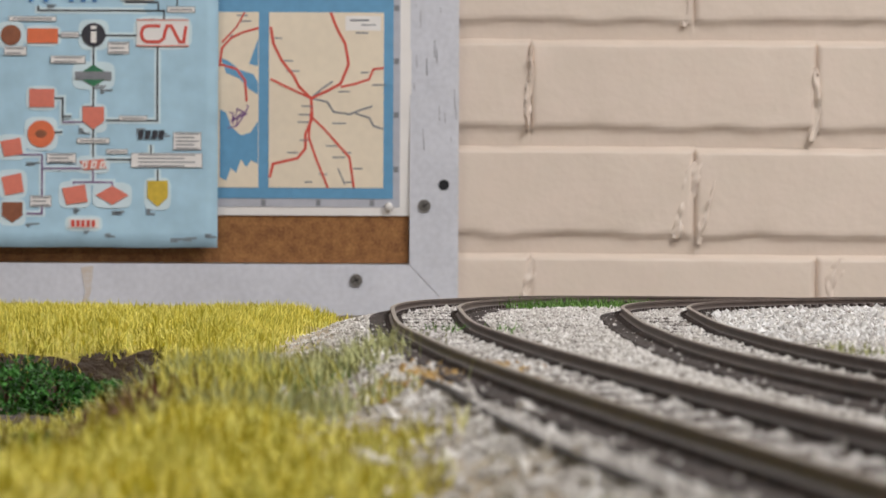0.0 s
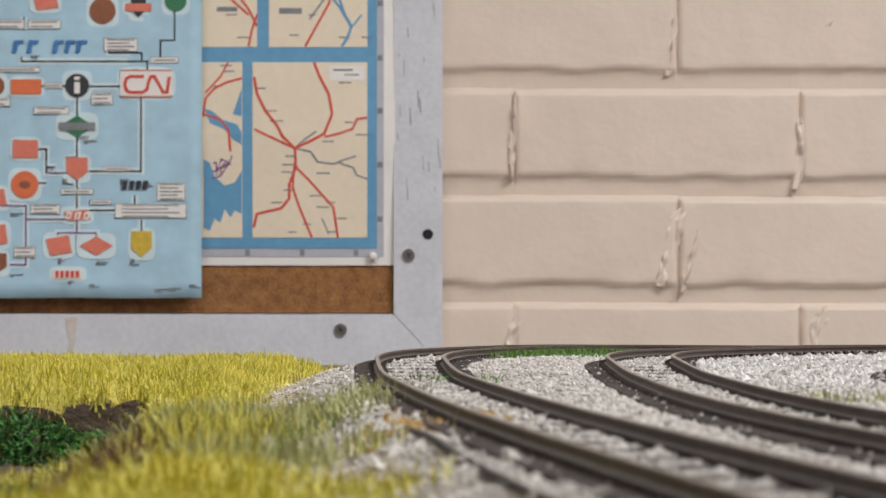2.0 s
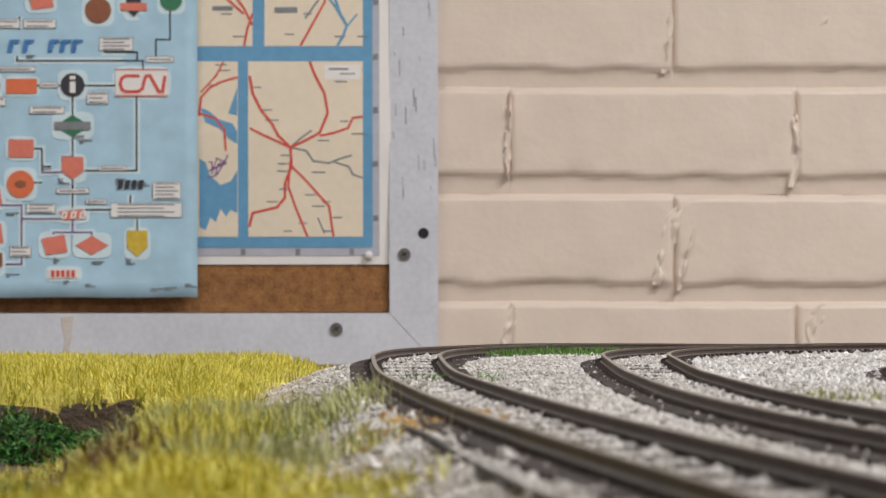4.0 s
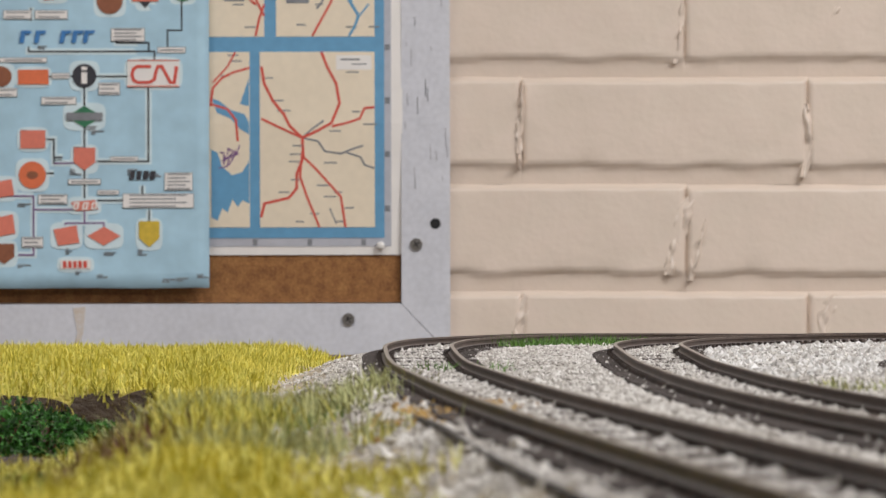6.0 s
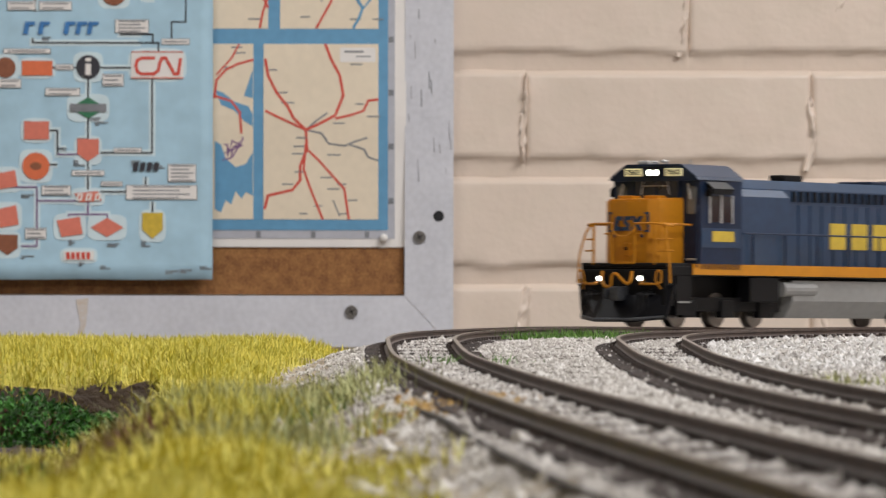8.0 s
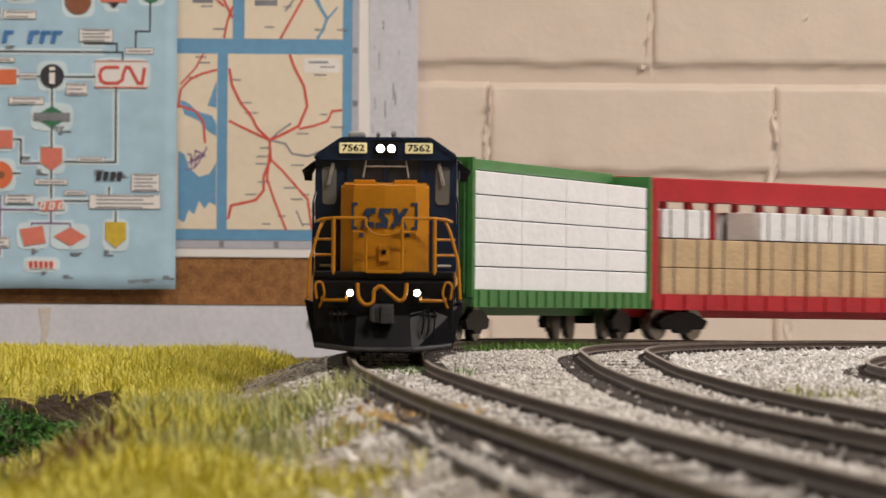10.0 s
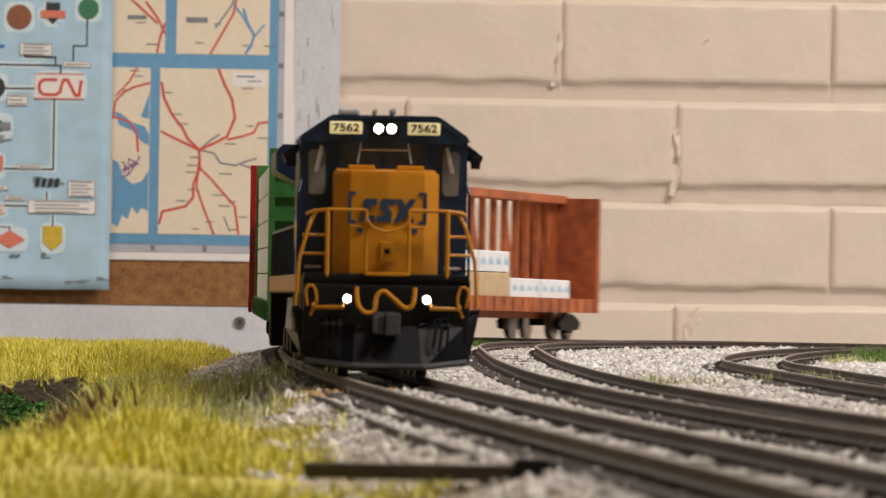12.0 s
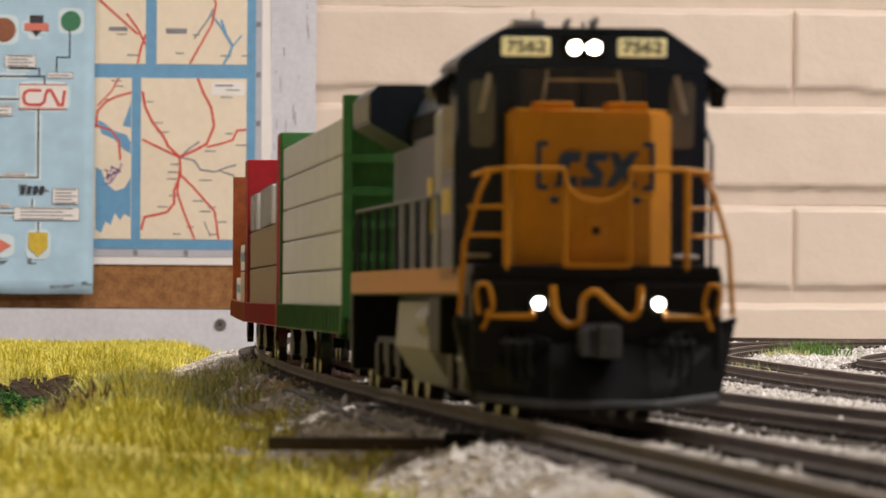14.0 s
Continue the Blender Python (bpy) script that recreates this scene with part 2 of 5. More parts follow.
def brick_mesh(i):
    """Front of one thickly painted brick: uneven face, bright upper ledge, slope under it down to the joint."""
    w, h, d = PITCH_X + 0.0004, PITCH_Z + 0.0004, 0.0058
    xs = [0, 0.0015, 0.003, 0.0055] + [0.011 + k * (w - 0.022) / 21 for k in range(22)] + [w - 0.0055, w - 0.003, w - 0.0015, w]
    zs = [0, 0.004, 0.008, 0.0115, 0.0140, 0.0160, 0.0190, 0.030, 0.045, 0.060, 0.0690, 0.0725, 0.0744, 0.0760, 0.0772, h]
    verts, faces = [], []
    m, n = len(zs), len(xs)
    for x in xs:
        for z in zs:
            q = Vector((x * 30, z * 30, i * 7.3))
            low = 0.0150 + 0.0036 * noise.noise(q * Vector((1, 0, 1)) * 1.1) + 0.0016 * noise.noise(Vector((x * 210, 0, i)))
            high = h - 0.0038 + 0.0014 * noise.noise(Vector((x * 55, 3, i)))
            side = 0.0028 + 0.0022 * noise.noise(Vector((z * 90, 9, i + (50 if x > w / 2 else 0))))
            ramp_low = min(1.0, max(0.0, (z - low + 0.0030) / 0.0030)) * 0.62 + 0.38 * min(1.0, z / low)
            ramp_high = min(1.0, max(0.0, (h - z) / max(0.0012, h - high)))
            ramp_side = min(1.0, max(0.0, min(x, w - x) / max(0.0010, side)))
            y = 0.0012 - (d + 0.0008) * min(ramp_low, ramp_high, 0.25 + 0.75 * ramp_side)
            y -= 0.0009 * noise.noise(q * 1.3) + 0.00035 * noise.noise(q * 5)
            if x in (xs[0], xs[-1]) or z in (zs[0], zs[-1]):
                y = max(y, 0.0002)
            verts.append((x - w / 2, y, z - h / 2))
    for a in range(n - 1):
        for b in range(m - 1):
            faces.append((a * m + b, (a + 1) * m + b, (a + 1) * m + b + 1, a * m + b + 1))
    me = bpy.data.meshes.new("brick")
    me.from_pydata(verts, [], faces)
    me.materials.append(PAINT_WALL)
    me.polygons.foreach_set("use_smooth", [True] * len(me.polygons))
    return me


def bricks():
    rng = random.Random(7)
    meshes = [brick_mesh(i) for i in range(9)]
    zt = wz(343) + 0.001          # top of one course
    for row in range(-3, 10):
        z = zt + (row - 0.5) * PITCH_Z + 0.0006
        off = wx(1200) if row % 2 == 0 else wx(909)
        for k in range(-8, 9):
            ob = new("brick", rng.choice(meshes))
            ob.matrix_basis = pose(off + (k + 0.5) * PITCH_X + rng.uniform(-0.0008, 0.0008), WALL_Y, z + rng.uniform(-0.0005, 0.0005), rng.uniform(-0.25, 0.25), rng.uniform(-0.3, 0.3), 0)
            ob.parent = wall_back


def paint_lump(x, z, w, h, seed, half):
    """A ragged, cracked ridge of thick paint along a joint."""
    bm = bmesh.new()
    n = max(8, int(max(w, h) / 0.0014))
    rows = 9
    prev = None
    for k in range(rows):
        ring = []
        for i in range(n + 1):
            t, u = i / n, 2 * k / (rows - 1) - 1
            run = t * max(w, h) * 60
            c = noise.noise((seed * 3.1, run * 0.35, 0)) * half * 0.9
            wide = half * (0.55 + 0.8 * abs(noise.noise((run * 0.5, seed, 4.4)))) * math.sin(math.pi * (0.08 + 0.84 * t)) ** 0.5
            lift = (1 - u * u) * (0.0010 + 0.0060 * max(0, 0.8 * noise.noise((run * 0.7 + u * 1.5, u * 2.2, seed * 2.0)) + 0.5 * noise.noise((run * 1.9, u * 4, seed)) + 0.12))
            along, across = t - 0.5, c + u * wide + half * 0.25 * noise.noise((run * 1.6, u * 3, seed))
            if h >= w:
                q = (x + across + w * along * 0.7, WALL_Y - 0.0030 - 1.5 * lift, z + h * along)
            else:
                q = (x + w * along, WALL_Y - 0.0034 - lift, z + across)
            ring.append(bm.verts.new(q))
        if prev:
            for i in range(n):
                bm.faces.new((prev[i], prev[i + 1], ring[i + 1], ring[i]))
        prev = ring
    bmesh.ops.recalc_face_normals(bm, faces=bm.faces)
    if sum(f.normal.y for f in bm.faces) > 0:
        bmesh.ops.reverse_faces(bm, faces=bm.faces)
    part("paint_ridge", bm, PAINT_WALL, wall_back, smooth=True)


def room():
    tagged(part("wall_east", boxes((3.4, 3.6, -3.0, WALL_Y + 0.004, FLOOR, CEIL)), PAINT_WALL), "plain cream wall", "wall", kind="structure")
    tagged(part("wall_west", boxes((-3.0, -2.8, -3.0, WALL_Y + 0.004, FLOOR, CEIL)), PAINT_WALL), "plain cream wall", "wall", kind="structure")
    tagged(part("wall_south", boxes((-2.8, 3.4, -3.2, -3.0, FLOOR, CEIL)), PAINT_WALL), "plain cream wall", "wall", kind="structure")
    tagged(part("ceiling", boxes((-3.0, 3.6, -3.2, WALL_Y + 0.2, CEIL, CEIL + 0.1)), CEIL_WHITE), "plain white ceiling", "ceiling", kind="structure")
    tagged(part("floor", boxes((-3.0, 3.6, -3.2, WALL_Y + 0.2, FLOOR - 0.1, FLOOR)), FLOOR_GREY), "plain grey floor", "floor", kind="structure")
    for x, y, w in LAMPS:
        lamp = thing("ceiling_light", "unseen white strip light added under the ceiling", "lamp", "ceiling lights", pose(x, y, CEIL))
        part("housing", boxes((-0.62, 0.62, -0.09, 0.09, -0.07, -0.001), bevel=0.006), CEIL_WHITE, lamp)


# ---- the notice board ----
BOARD_Y = 4.012


LAYER = [0]


def layer():
    """A hair's breadth, different from sheet to sheet, so that no two lie in one plane."""
    LAYER[0] = (LAYER[0] + 1) % 12
    return LAYER[0] * 0.000011


def flat(name, outline, y, thick, mat, parent, label=""):
    y -= layer()
    bm = prism([(wx(px), wz(py)) for px, py in outline], y, y - thick)
    return part(name, bm, mat, parent, label)


def slab(x0, y0, x1, y1):
    return [(x0, y1), (x1, y1), (x1, y0), (x0, y0)]


def ribbon(points, width, y, thick, mat, parent, name):
    """A drawn line of even width through points, as one strip."""
    pts = [Vector((wx(a), 0, wz(b))) for a, b in points]
    w = width * PX / 2
    y -= layer()
    bm = bmesh.new()
    rows = []
    for i, q in enumerate(pts):
        d1 = (q - pts[i - 1]).normalized() if i else (pts[1] - q).normalized()
        d2 = (pts[i + 1] - q).normalized() if i < len(pts) - 1 else d1
        d = (d1 + d2).normalized()
        n = Vector((-d.z, 0, d.x)) * (w / max(0.5, d.dot(d1)))
        rows.append([bm.verts.new((q.x + s * n.x, yy, q.z + s * n.z)) for s, yy in ((1, y), (-1, y), (-1, y - thick), (1, y - thick))])
    for r0, r1 in zip(rows, rows[1:]):
        for k in range(4):
            bm.faces.new((r0[k], r0[(k + 1) % 4], r1[(k + 1) % 4], r1[k]))
    bm.faces.new(rows[0][::-1])
    bm.faces.new(rows[-1])
    bmesh.ops.recalc_face_normals(bm, faces=bm.faces)
    return part(name, bm, mat, parent)


def screw(px, py, board):
    bm = bmesh.new()
    r = 11 * PX
    rod(bm, (wx(px), BOARD_Y - 0.0002, wz(py)), (wx(px), BOARD_Y - 0.0016, wz(py)), r, 20)
    s = part("screw", bm, STEEL, board, "round steel screw head")
    bm = bmesh.new()
    c = Vector((wx(px), 0, wz(py)))
    for ang in (0.5, 0.5 + math.pi / 2):
        d = Vector((math.cos(ang), 0, math.sin(ang))) * r * 0.55
        rod(bm, c - d + Vector((0, BOARD_Y - 0.0016, 0)), c + d + Vector((0, BOARD_Y - 0.0016, 0)), 0.0004, 5)
    part("slot", bm, HOLE_BLACK, s)


def notice_board():
    board = thing("notice_board", "cork notice board with a scuffed pale grey frame", "notice board")
    yb = BOARD_Y
    # mitred frame strips
    part("frame_strip", prism([(wx(697), wz(549)), (wx(783), wz(640)), (wx(783), wz(-900)), (wx(697), wz(-820))], WALL_Y - 0.004, yb), FRAME_PAINT, board, "scuffed upright frame strip")
    part("frame_strip", prism([(wx(-1100), wz(549)), (wx(-1180), wz(640)), (wx(782), wz(640)), (wx(696), wz(549))], WALL_Y - 0.004, yb + 0.0004), FRAME_PAINT, board)
    part("frame_strip", prism([(wx(-1100), wz(-820)), (wx(-1180), wz(-900)), (wx(782), wz(-900)), (wx(696), wz(-820))], WALL_Y - 0.004, yb + 0.0004), FRAME_PAINT, board)
    part("frame_strip", prism([(wx(-1100), wz(549)), (wx(-1180), wz(640)), (wx(-1180), wz(-900)), (wx(-1100), wz(-820))], WALL_Y - 0.004, yb), FRAME_PAINT, board)
    flat("cork_sheet", slab(-1098, -818, 695, 547), yb + 0.010, 0.004, CORK, board, "speckled brown cork sheet")
    flat("rust_stain", [(112, 640), (124, 600), (116, 556), (138, 554), (134, 600), (122, 640)], yb + 0.0002, 0.0004, RUST_STAIN, board)
    screw(723, 445, board)
    screw(603, 577, board)
    bm = bmesh.new()
    rod(bm, (wx(757), yb + 0.002, wz(408)), (wx(757), yb - 0.0003, wz(408)), 9.5 * PX, 20)
    part("screw_hole", bm, HOLE_BLACK, board, "empty dark screw hole")
    rng = random.Random(3)
    for i in range(26):
        a, b = rng.uniform(702, 780), rng.uniform(-300, 330)
        hgt = rng.uniform(6, 34)
        flat("scuff", [(a, b), (a + 1.5, b), (a + 2.2, b + hgt), (a + 0.5, b + hgt)], yb + 0.0001, 0.0003, SCUFF if i % 3 else INK_GREY, board)


def map_sheet():
    y = BOARD_Y + 0.0055
    sheet = thing("railway_map", "folded railway map sheet with blue grid, pinned to cork", "map")
    flat("paper", slab(-420, -640, 699, 463), y, 0.0006, PAPER_WHITE, sheet)
    flat("grey_edge", slab(-420, -640, 679, 448), y - 0.0007, 0.0003, MAP_GREY, sheet)
    flat("blue_field", slab(-420, -640, 667, 433), y - 0.0011, 0.0003, MAP_BLUE, sheet)
    yp = y - 0.0015
    cols = [(447, 650), (300, 429), (60, 280), (-180, 40)]
    cols_up = [(476, 650), (250, 455), (60, 230), (-180, 40)]
    rows = [(104, 414), (-240, 77), (-560, -265)]
    for ri, (r0, r1) in enumerate(rows):
        for c0, c1 in (cols if ri == 0 else cols_up):
            flat("map_panel", slab(c0, r0, c1, r1), yp, 0.0003, PAPER_BEIGE, sheet)
    yl = yp - 0.0004

    def line(pts, w=6, m=INK_RED, name="map_line"):
        ribbon(pts, w * 0.78, yl, 0.0002, m, sheet, name)
    line([(450, 130), (455, 160), (470, 190), (490, 215), (500, 235), (522, 256)])
    line([(556, 104), (566, 130), (582, 160), (588, 195), (574, 230), (550, 243), (522, 256)])
    line([(650, 202), (632, 204), (624, 222), (600, 230), (574, 236)], 5)
    line([(522, 256), (500, 246), (470, 232), (450, 222)], 5)
    line([(522, 256), (524, 290), (512, 320), (512, 345), (498, 362), (455, 372), (449, 396)])
    line([(522, 280), (518, 325), (530, 360), (552, 414)], 5)
    line([(524, 290), (545, 310), (590, 360), (598, 414)], 5)
    line([(522, 256), (550, 262), (562, 280), (590, 284), (610, 276), (630, 270)], 4, INK_GREY)
    line([(600, 282), (625, 290), (632, 304), (650, 310)], 4, INK_GREY)
    line([(522, 256), (540, 240), (560, 226)], 4, INK_GREY)
    line([(570, 380), (582, 408)], 3, INK_GREY)
    line([(429, 132), (400, 140), (380, 150), (364, 168), (360, 200)], 5)
    line([(404, 104), (390, 130), (364, 158)], 4)
    line([(360, 196), (390, 205), (405, 225), (408, 262)], 5)
    flat("map_lake", [(362, 186), (375, 190), (395, 206), (420, 214), (428, 228), (428, 250), (412, 240), (396, 222), (372, 212)], yp - 0.0003, 0.0002, MAP_BLUE, sheet)
    flat("map_lake", [(361, 276), (372, 282), (380, 306), (398, 322), (416, 316), (428, 296), (428, 372), (416, 366), (408, 378), (398, 364), (390, 388), (380, 380), (372, 402), (361, 396)], yp - 0.0003, 0.0002, MAP_BLUE, sheet)
    flat("map_lake", [(412, 196), (428, 150), (428, 200)], yp - 0.0003, 0.0002, MAP_BLUE, sheet)
    for k in range(7):
        rg = random.Random(60 + k)
        line([(rg.uniform(374, 412), rg.uniform(260, 310)) for _ in range(3)], 3, INK_PURPLE)
    line([(455, 20), (446, 46), (440, 76)], 5)
    line([(418, -20), (440, 10), (455, 40)], 5)
    line([(590, -40), (582, 0), (560, 40), (540, 76)], 5)
    line([(590, -40), (560, -110), (520, -200), (505, -240)], 5)
    line([(480, -120), (560, -110), (650, -150)], 5)
    line([(548, 28), (575, -10), (585, -30)], 4, INK_GREY)
    line([(600, -10), (610, 20), (622, 40), (615, 60), (605, 76)], 6, MAP_BLUE)
    line([(580, -20), (600, 5), (622, 42)], 5, MAP_BLUE)
    line([(622, 42), (640, 20)], 4, MAP_BLUE)
    line([(270, -120), (350, -60), (440, 20)], 5)
    line([(300, -230), (350, -60), (330, 70)], 5)
    line([(100, 70), (150, -100), (220, -220)], 5)
    flat("map_lake", [(560, -560), (650, -560), (650, -420), (610, -380), (585, -450)], yp - 0.0003, 0.0002, MAP_BLUE, sheet)
    flat("map_lake", [(260, -560), (400, -560), (420, -470), (350, -400), (280, -430)], yp - 0.0003, 0.0002, MAP_BLUE, sheet)
    # town name bars
    rg = random.Random(11)
    bm = bmesh.new()
    for cx, cy in [(452, 150), (470, 190), (478, 208), (505, 270), (500, 285), (498, 298), (502, 330), (480, 352), (548, 340), (560, 360), (578, 352), (596, 380), (536, 390), (600, 140), (585, 120), (610, 210), (630, 232), (560, 300), (570, 244), (395, 120), (378, 146), (372, 210), (390, 110), (510, 404), (580, 404), (512, 56), (545, 20), (600, 60), (640, 60), (420, 60), (400, 20)]:
        w = rg.uniform(14, 24)
        box(bm, wx(cx), wx(cx + w), yl, yl - 0.0002, wz(cy + 1.2), wz(cy - 1.2))
    tagged(part("town_print", bm, INK_GREY, sheet), kind="stuff")
    flat("legend_panel", slab(582, 110, 645, 136), yp - 0.0003, 0.0002, PAPER_WHITE, sheet)
    flat("legend_bar", slab(590, 116, 624, 119), yl - 0.0002, 0.0002, INK_GREY, sheet)
    flat("legend_bar", slab(610, 125, 636, 127), yl - 0.0002, 0.0002, INK_GREY, sheet)
    flat("title_bar", slab(494, 8, 534, 18), yl, 0.0002, INK_GREY, sheet)
    flat("title_bar", slab(384, 6, 420, 14), yl, 0.0002, INK_GREY, sheet)
    for py in (96, 190, 285, 381, -1, -98, -195):
        flat("grid_letter_bar", slab(668, py - 5, 677, py + 5), y - 0.0011, 0.0002, INK_GREY, sheet)
    for px in (438, 535, 630):
        flat("grid_letter_bar", slab(px - 4, 435, px + 4, 446), y - 0.0011, 0.0002, INK_GREY, sheet)
    bm = bmesh.new()
    bmesh.ops.create_uvsphere(bm, u_segments=14, v_segments=8, radius=8 * PX, matrix=Matrix.Translation((wx(660), y - 0.004, wz(447))))
    rod(bm, (wx(660), y, wz(447)), (wx(660), y - 0.003, wz(447)), 6 * PX, 12)
    # folded across: both halves lean back from the crease
    crease = wz(231)
    for ob in sheet.children:
        fb = bmesh.new()
        fb.from_mesh(ob.data)
        bmesh.ops.bisect_plane(fb, geom=fb.verts[:] + fb.edges[:] + fb.faces[:], plane_co=(0, 0, crease), plane_no=(0, 0, 1))
        for v in fb.verts:
            off = v.co.z - crease
            v.co.y -= 0.0052 + (off * 0.050 if off < 0 else -off * 0.0140)
        fb.to_mesh(ob.data)
        fb.free()
    pin = part("push_pin", bm, CLEAR_PIN, smooth=True)
    tagged(pin, "clear plastic push pin holding the map corner", "push pin")


def logo(shape, cx, cy, w, h, mat, poster, y):
    if shape == "box":
        o = slab(cx - w / 2, cy - h / 2, cx + w / 2, cy + h / 2)
    elif shape == "round":
        o = [(cx + w / 2 * math.cos(a * math.pi / 12), cy + h / 2 * math.sin(a * math.pi / 12)) for a in range(24)]
    elif shape == "diamond":
        o = [(cx - w / 2, cy), (cx, cy + h / 2), (cx + w / 2, cy), (cx, cy - h / 2)]
    elif shape == "shield":
        o = [(cx - w / 2, cy - h / 2), (cx - w / 2, cy + h * 0.15), (cx, cy + h / 2), (cx + w / 2, cy + h * 0.15), (cx + w / 2, cy - h / 2)]
    else:
        o = [(cx - w / 2, cy - h / 2 + h * 0.2), (cx - w / 2 + w * 0.18, cy + h / 2), (cx + w / 2, cy + h * 0.35), (cx + w / 2 - w * 0.12, cy - h / 2)]
    halo = [(cx + (w / 2 + 6) * math.copysign(abs(math.cos(a * math.pi / 12)) ** 0.5, math.cos(a * math.pi / 12)), cy + (h / 2 + 6) * math.copysign(abs(math.sin(a * math.pi / 12)) ** 0.5, math.sin(a * math.pi / 12))) for a in range(24)]
    flat("pale_halo", halo, y + 0.00075, 0.0002, POSTER_PALE, poster)
    return flat("logo_" + shape, o, y, 0.0003, mat, poster)


def poster():
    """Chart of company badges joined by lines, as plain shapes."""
    y = BOARD_Y - 0.0045
    p = thing("railway_poster", "light blue chart poster of railway badges, curled lower edge", "poster")
    # paper with a gently waving lower edge
    nx, nz = 30, 24
    x0, x1, z0, z1 = wx(-330), wx(358), wz(521), wz(-155)
    verts, faces = [], []
    for i in range(nx + 1):
        for k in range(nz + 1):
            u, v = i / nx, k / nz
            curl = 0.0013 * max(0, 1 - v * 16) ** 2 * (0.5 + 0.5 * math.sin(u * 17 + 0.6)) + 0.0003 * math.sin(u * 6 + v * 3)
            verts.append((x0 + (x1 - x0) * u, y - 0.0018 - curl, z0 + (z1 - z0) * v + 0.0002 * math.sin(u * 21) * (1 - v)))
    m = nz + 1
    for i in range(nx):
        for k in range(nz):
            faces.append((i * m + k, (i + 1) * m + k, (i + 1) * m + k + 1, i * m + k + 1))
    sheet = raw("paper_sheet", verts, faces, POSTER_BLUE, p, smooth=True)
    mod = sheet.modifiers.new("thickness", "SOLIDIFY")
    mod.thickness, mod.offset = 0.0003, 1
    y = y - 0.0022
    yl = y - 0.0004

    def L(pts, w=2.6, mm=INK_BLACK):
        ribbon(pts, w + 9, yl + 0.00055, 0.0001, POSTER_PALE, p, "pale_halo")
        ribbon(pts, w, yl, 0.0002, mm, p, "chart_line")

    G = lambda s, cx, cy, w, h, mm: logo(s, cx, cy, w, h, mm, p, yl - 0.0003)
    # joining lines
    for pts in [[(138, 162), (138, 285)], [(22, 147), (215, 147)], [(251, 165), (251, 297), (160, 297)], [(40, 95), (40, 103), (262, 103), (262, 118)], [(195, 65), (195, 88), (252, 88), (252, 104)],
                [(310, 15), (310, 66), (285, 66), (285, 96)], [(44, 25), (44, 48)], [(150, 300), (84, 300), (84, 258), (70, 258)], [(84, 290), (100, 290)], [(84, 318), (70, 318)], [(240, 340), (240, 360)], [(252, 383), (252, 404)], [(160, 366), (205, 366)], [(138, 310), (138, 362)]]:
        L(pts)
    for pts in [[(48, 358), (48, 440)], [(0, 358), (48, 358)], [(48, 382), (120, 382)], [(104, 410), (104, 406), (172, 406), (172, 412)], [(138, 384), (138, 406)], [(20, 462), (48, 462), (48, 440)], [(84, 300), (120, 300)]]:
        L(pts, 2.6, INK_PURPLE)
    # small caption boxes with grey bars
    caps = [(0, 175, 40, 16), (93, 190, 62, 14), (182, 169, 38, 22), (208, 293, 50, 9), (138, 333, 58, 10), (82, 364, 52, 18), (180, 352, 38, 9), (268, 367, 126, 26), (304, 333, 50, 32), (46, 440, 38, 20), (215, 74, 60, 24), (292, 101, 50, 11), (80, 38, 58, 16), (20, 38, 50, 16), (30, 118, 84, 9), (96, 146, 32, 10), (-60, 200, 60, 14), (-100, 60, 70, 14), (-140, 320, 60, 18), (-200, 130, 60, 16), (-240, 260, 70, 14), (-60, 430, 60, 14)]
    for cx, cy, w, h in caps:
        flat("caption_box", slab(cx - w / 2, cy - h / 2, cx + w / 2, cy + h / 2), yl, 0.0002, INK_GREY, p)
        flat("caption_paper", slab(cx - w / 2 + 1, cy - h / 2 + 1, cx + w / 2 - 1, cy + h / 2 - 1), yl - 0.0003, 0.0002, PAPER_WHITE, p)
        bm = bmesh.new()
        n = max(1, int(h / 6))
        for k in range(n):
            yy = cy - h / 2 + (k + 0.5) * h / n
            box(bm, wx(cx - w * 0.4), wx(cx + w * (0.4 if k % 2 == 0 else 0.25)), yl - 0.0006, yl - 0.0008, wz(yy + 1.1), wz(yy - 1.1))
        tagged(part("caption_print", bm, INK_GREY, p), kind="stuff")
    # badges
    G("box", 260, 142, 92, 48, PAPER_WHITE)
    y2 = y - 0.0006
    ribbon([(256, 130), (232, 130), (225, 134), (222, 144), (225, 154), (232, 158), (254, 158), (262, 152), (264, 140), (268, 130), (275, 130), (290, 158), (297, 158), (301, 130)], 5.5, y2 - 0.0006, 0.0002, INK_RED, p, "badge_stroke")
    for o in (slab(214, 118, 306, 120), slab(214, 164, 306, 166)):
        flat("badge_stroke", o, y2 - 0.0006, 0.0002, INK_SALMON, p)
    G("round", 138, 146, 42, 42, INK_BLACK)
    flat("badge_stroke", slab(133, 140, 143, 160), y2 - 0.0006, 0.0002, PAPER_WHITE, p)
    flat("badge_stroke", slab(133, 130, 143, 136), y2 - 0.0006, 0.0002, PAPER_WHITE, p)
    G("box", 48, 148, 54, 26, INK_ORANGE)
    G("diamond", 138, 218, 64, 38, INK_GREEN)
    flat("badge_stroke", slab(106, 211, 170, 225), y2 - 0.0004, 0.0003, INK_GREY, p)
    G("shield", 138, 293, 38, 40, INK_SALMON)
    G("box", 47, 258, 44, 32, INK_SALMON)
    G("round", 46, 321, 48, 48, INK_ORANGE)
    G("round", 46, 321, 20, 14, INK_BROWN).location.y -= 0.0004
    G("tilt", 138, 375, 48, 20, INK_SALMON)
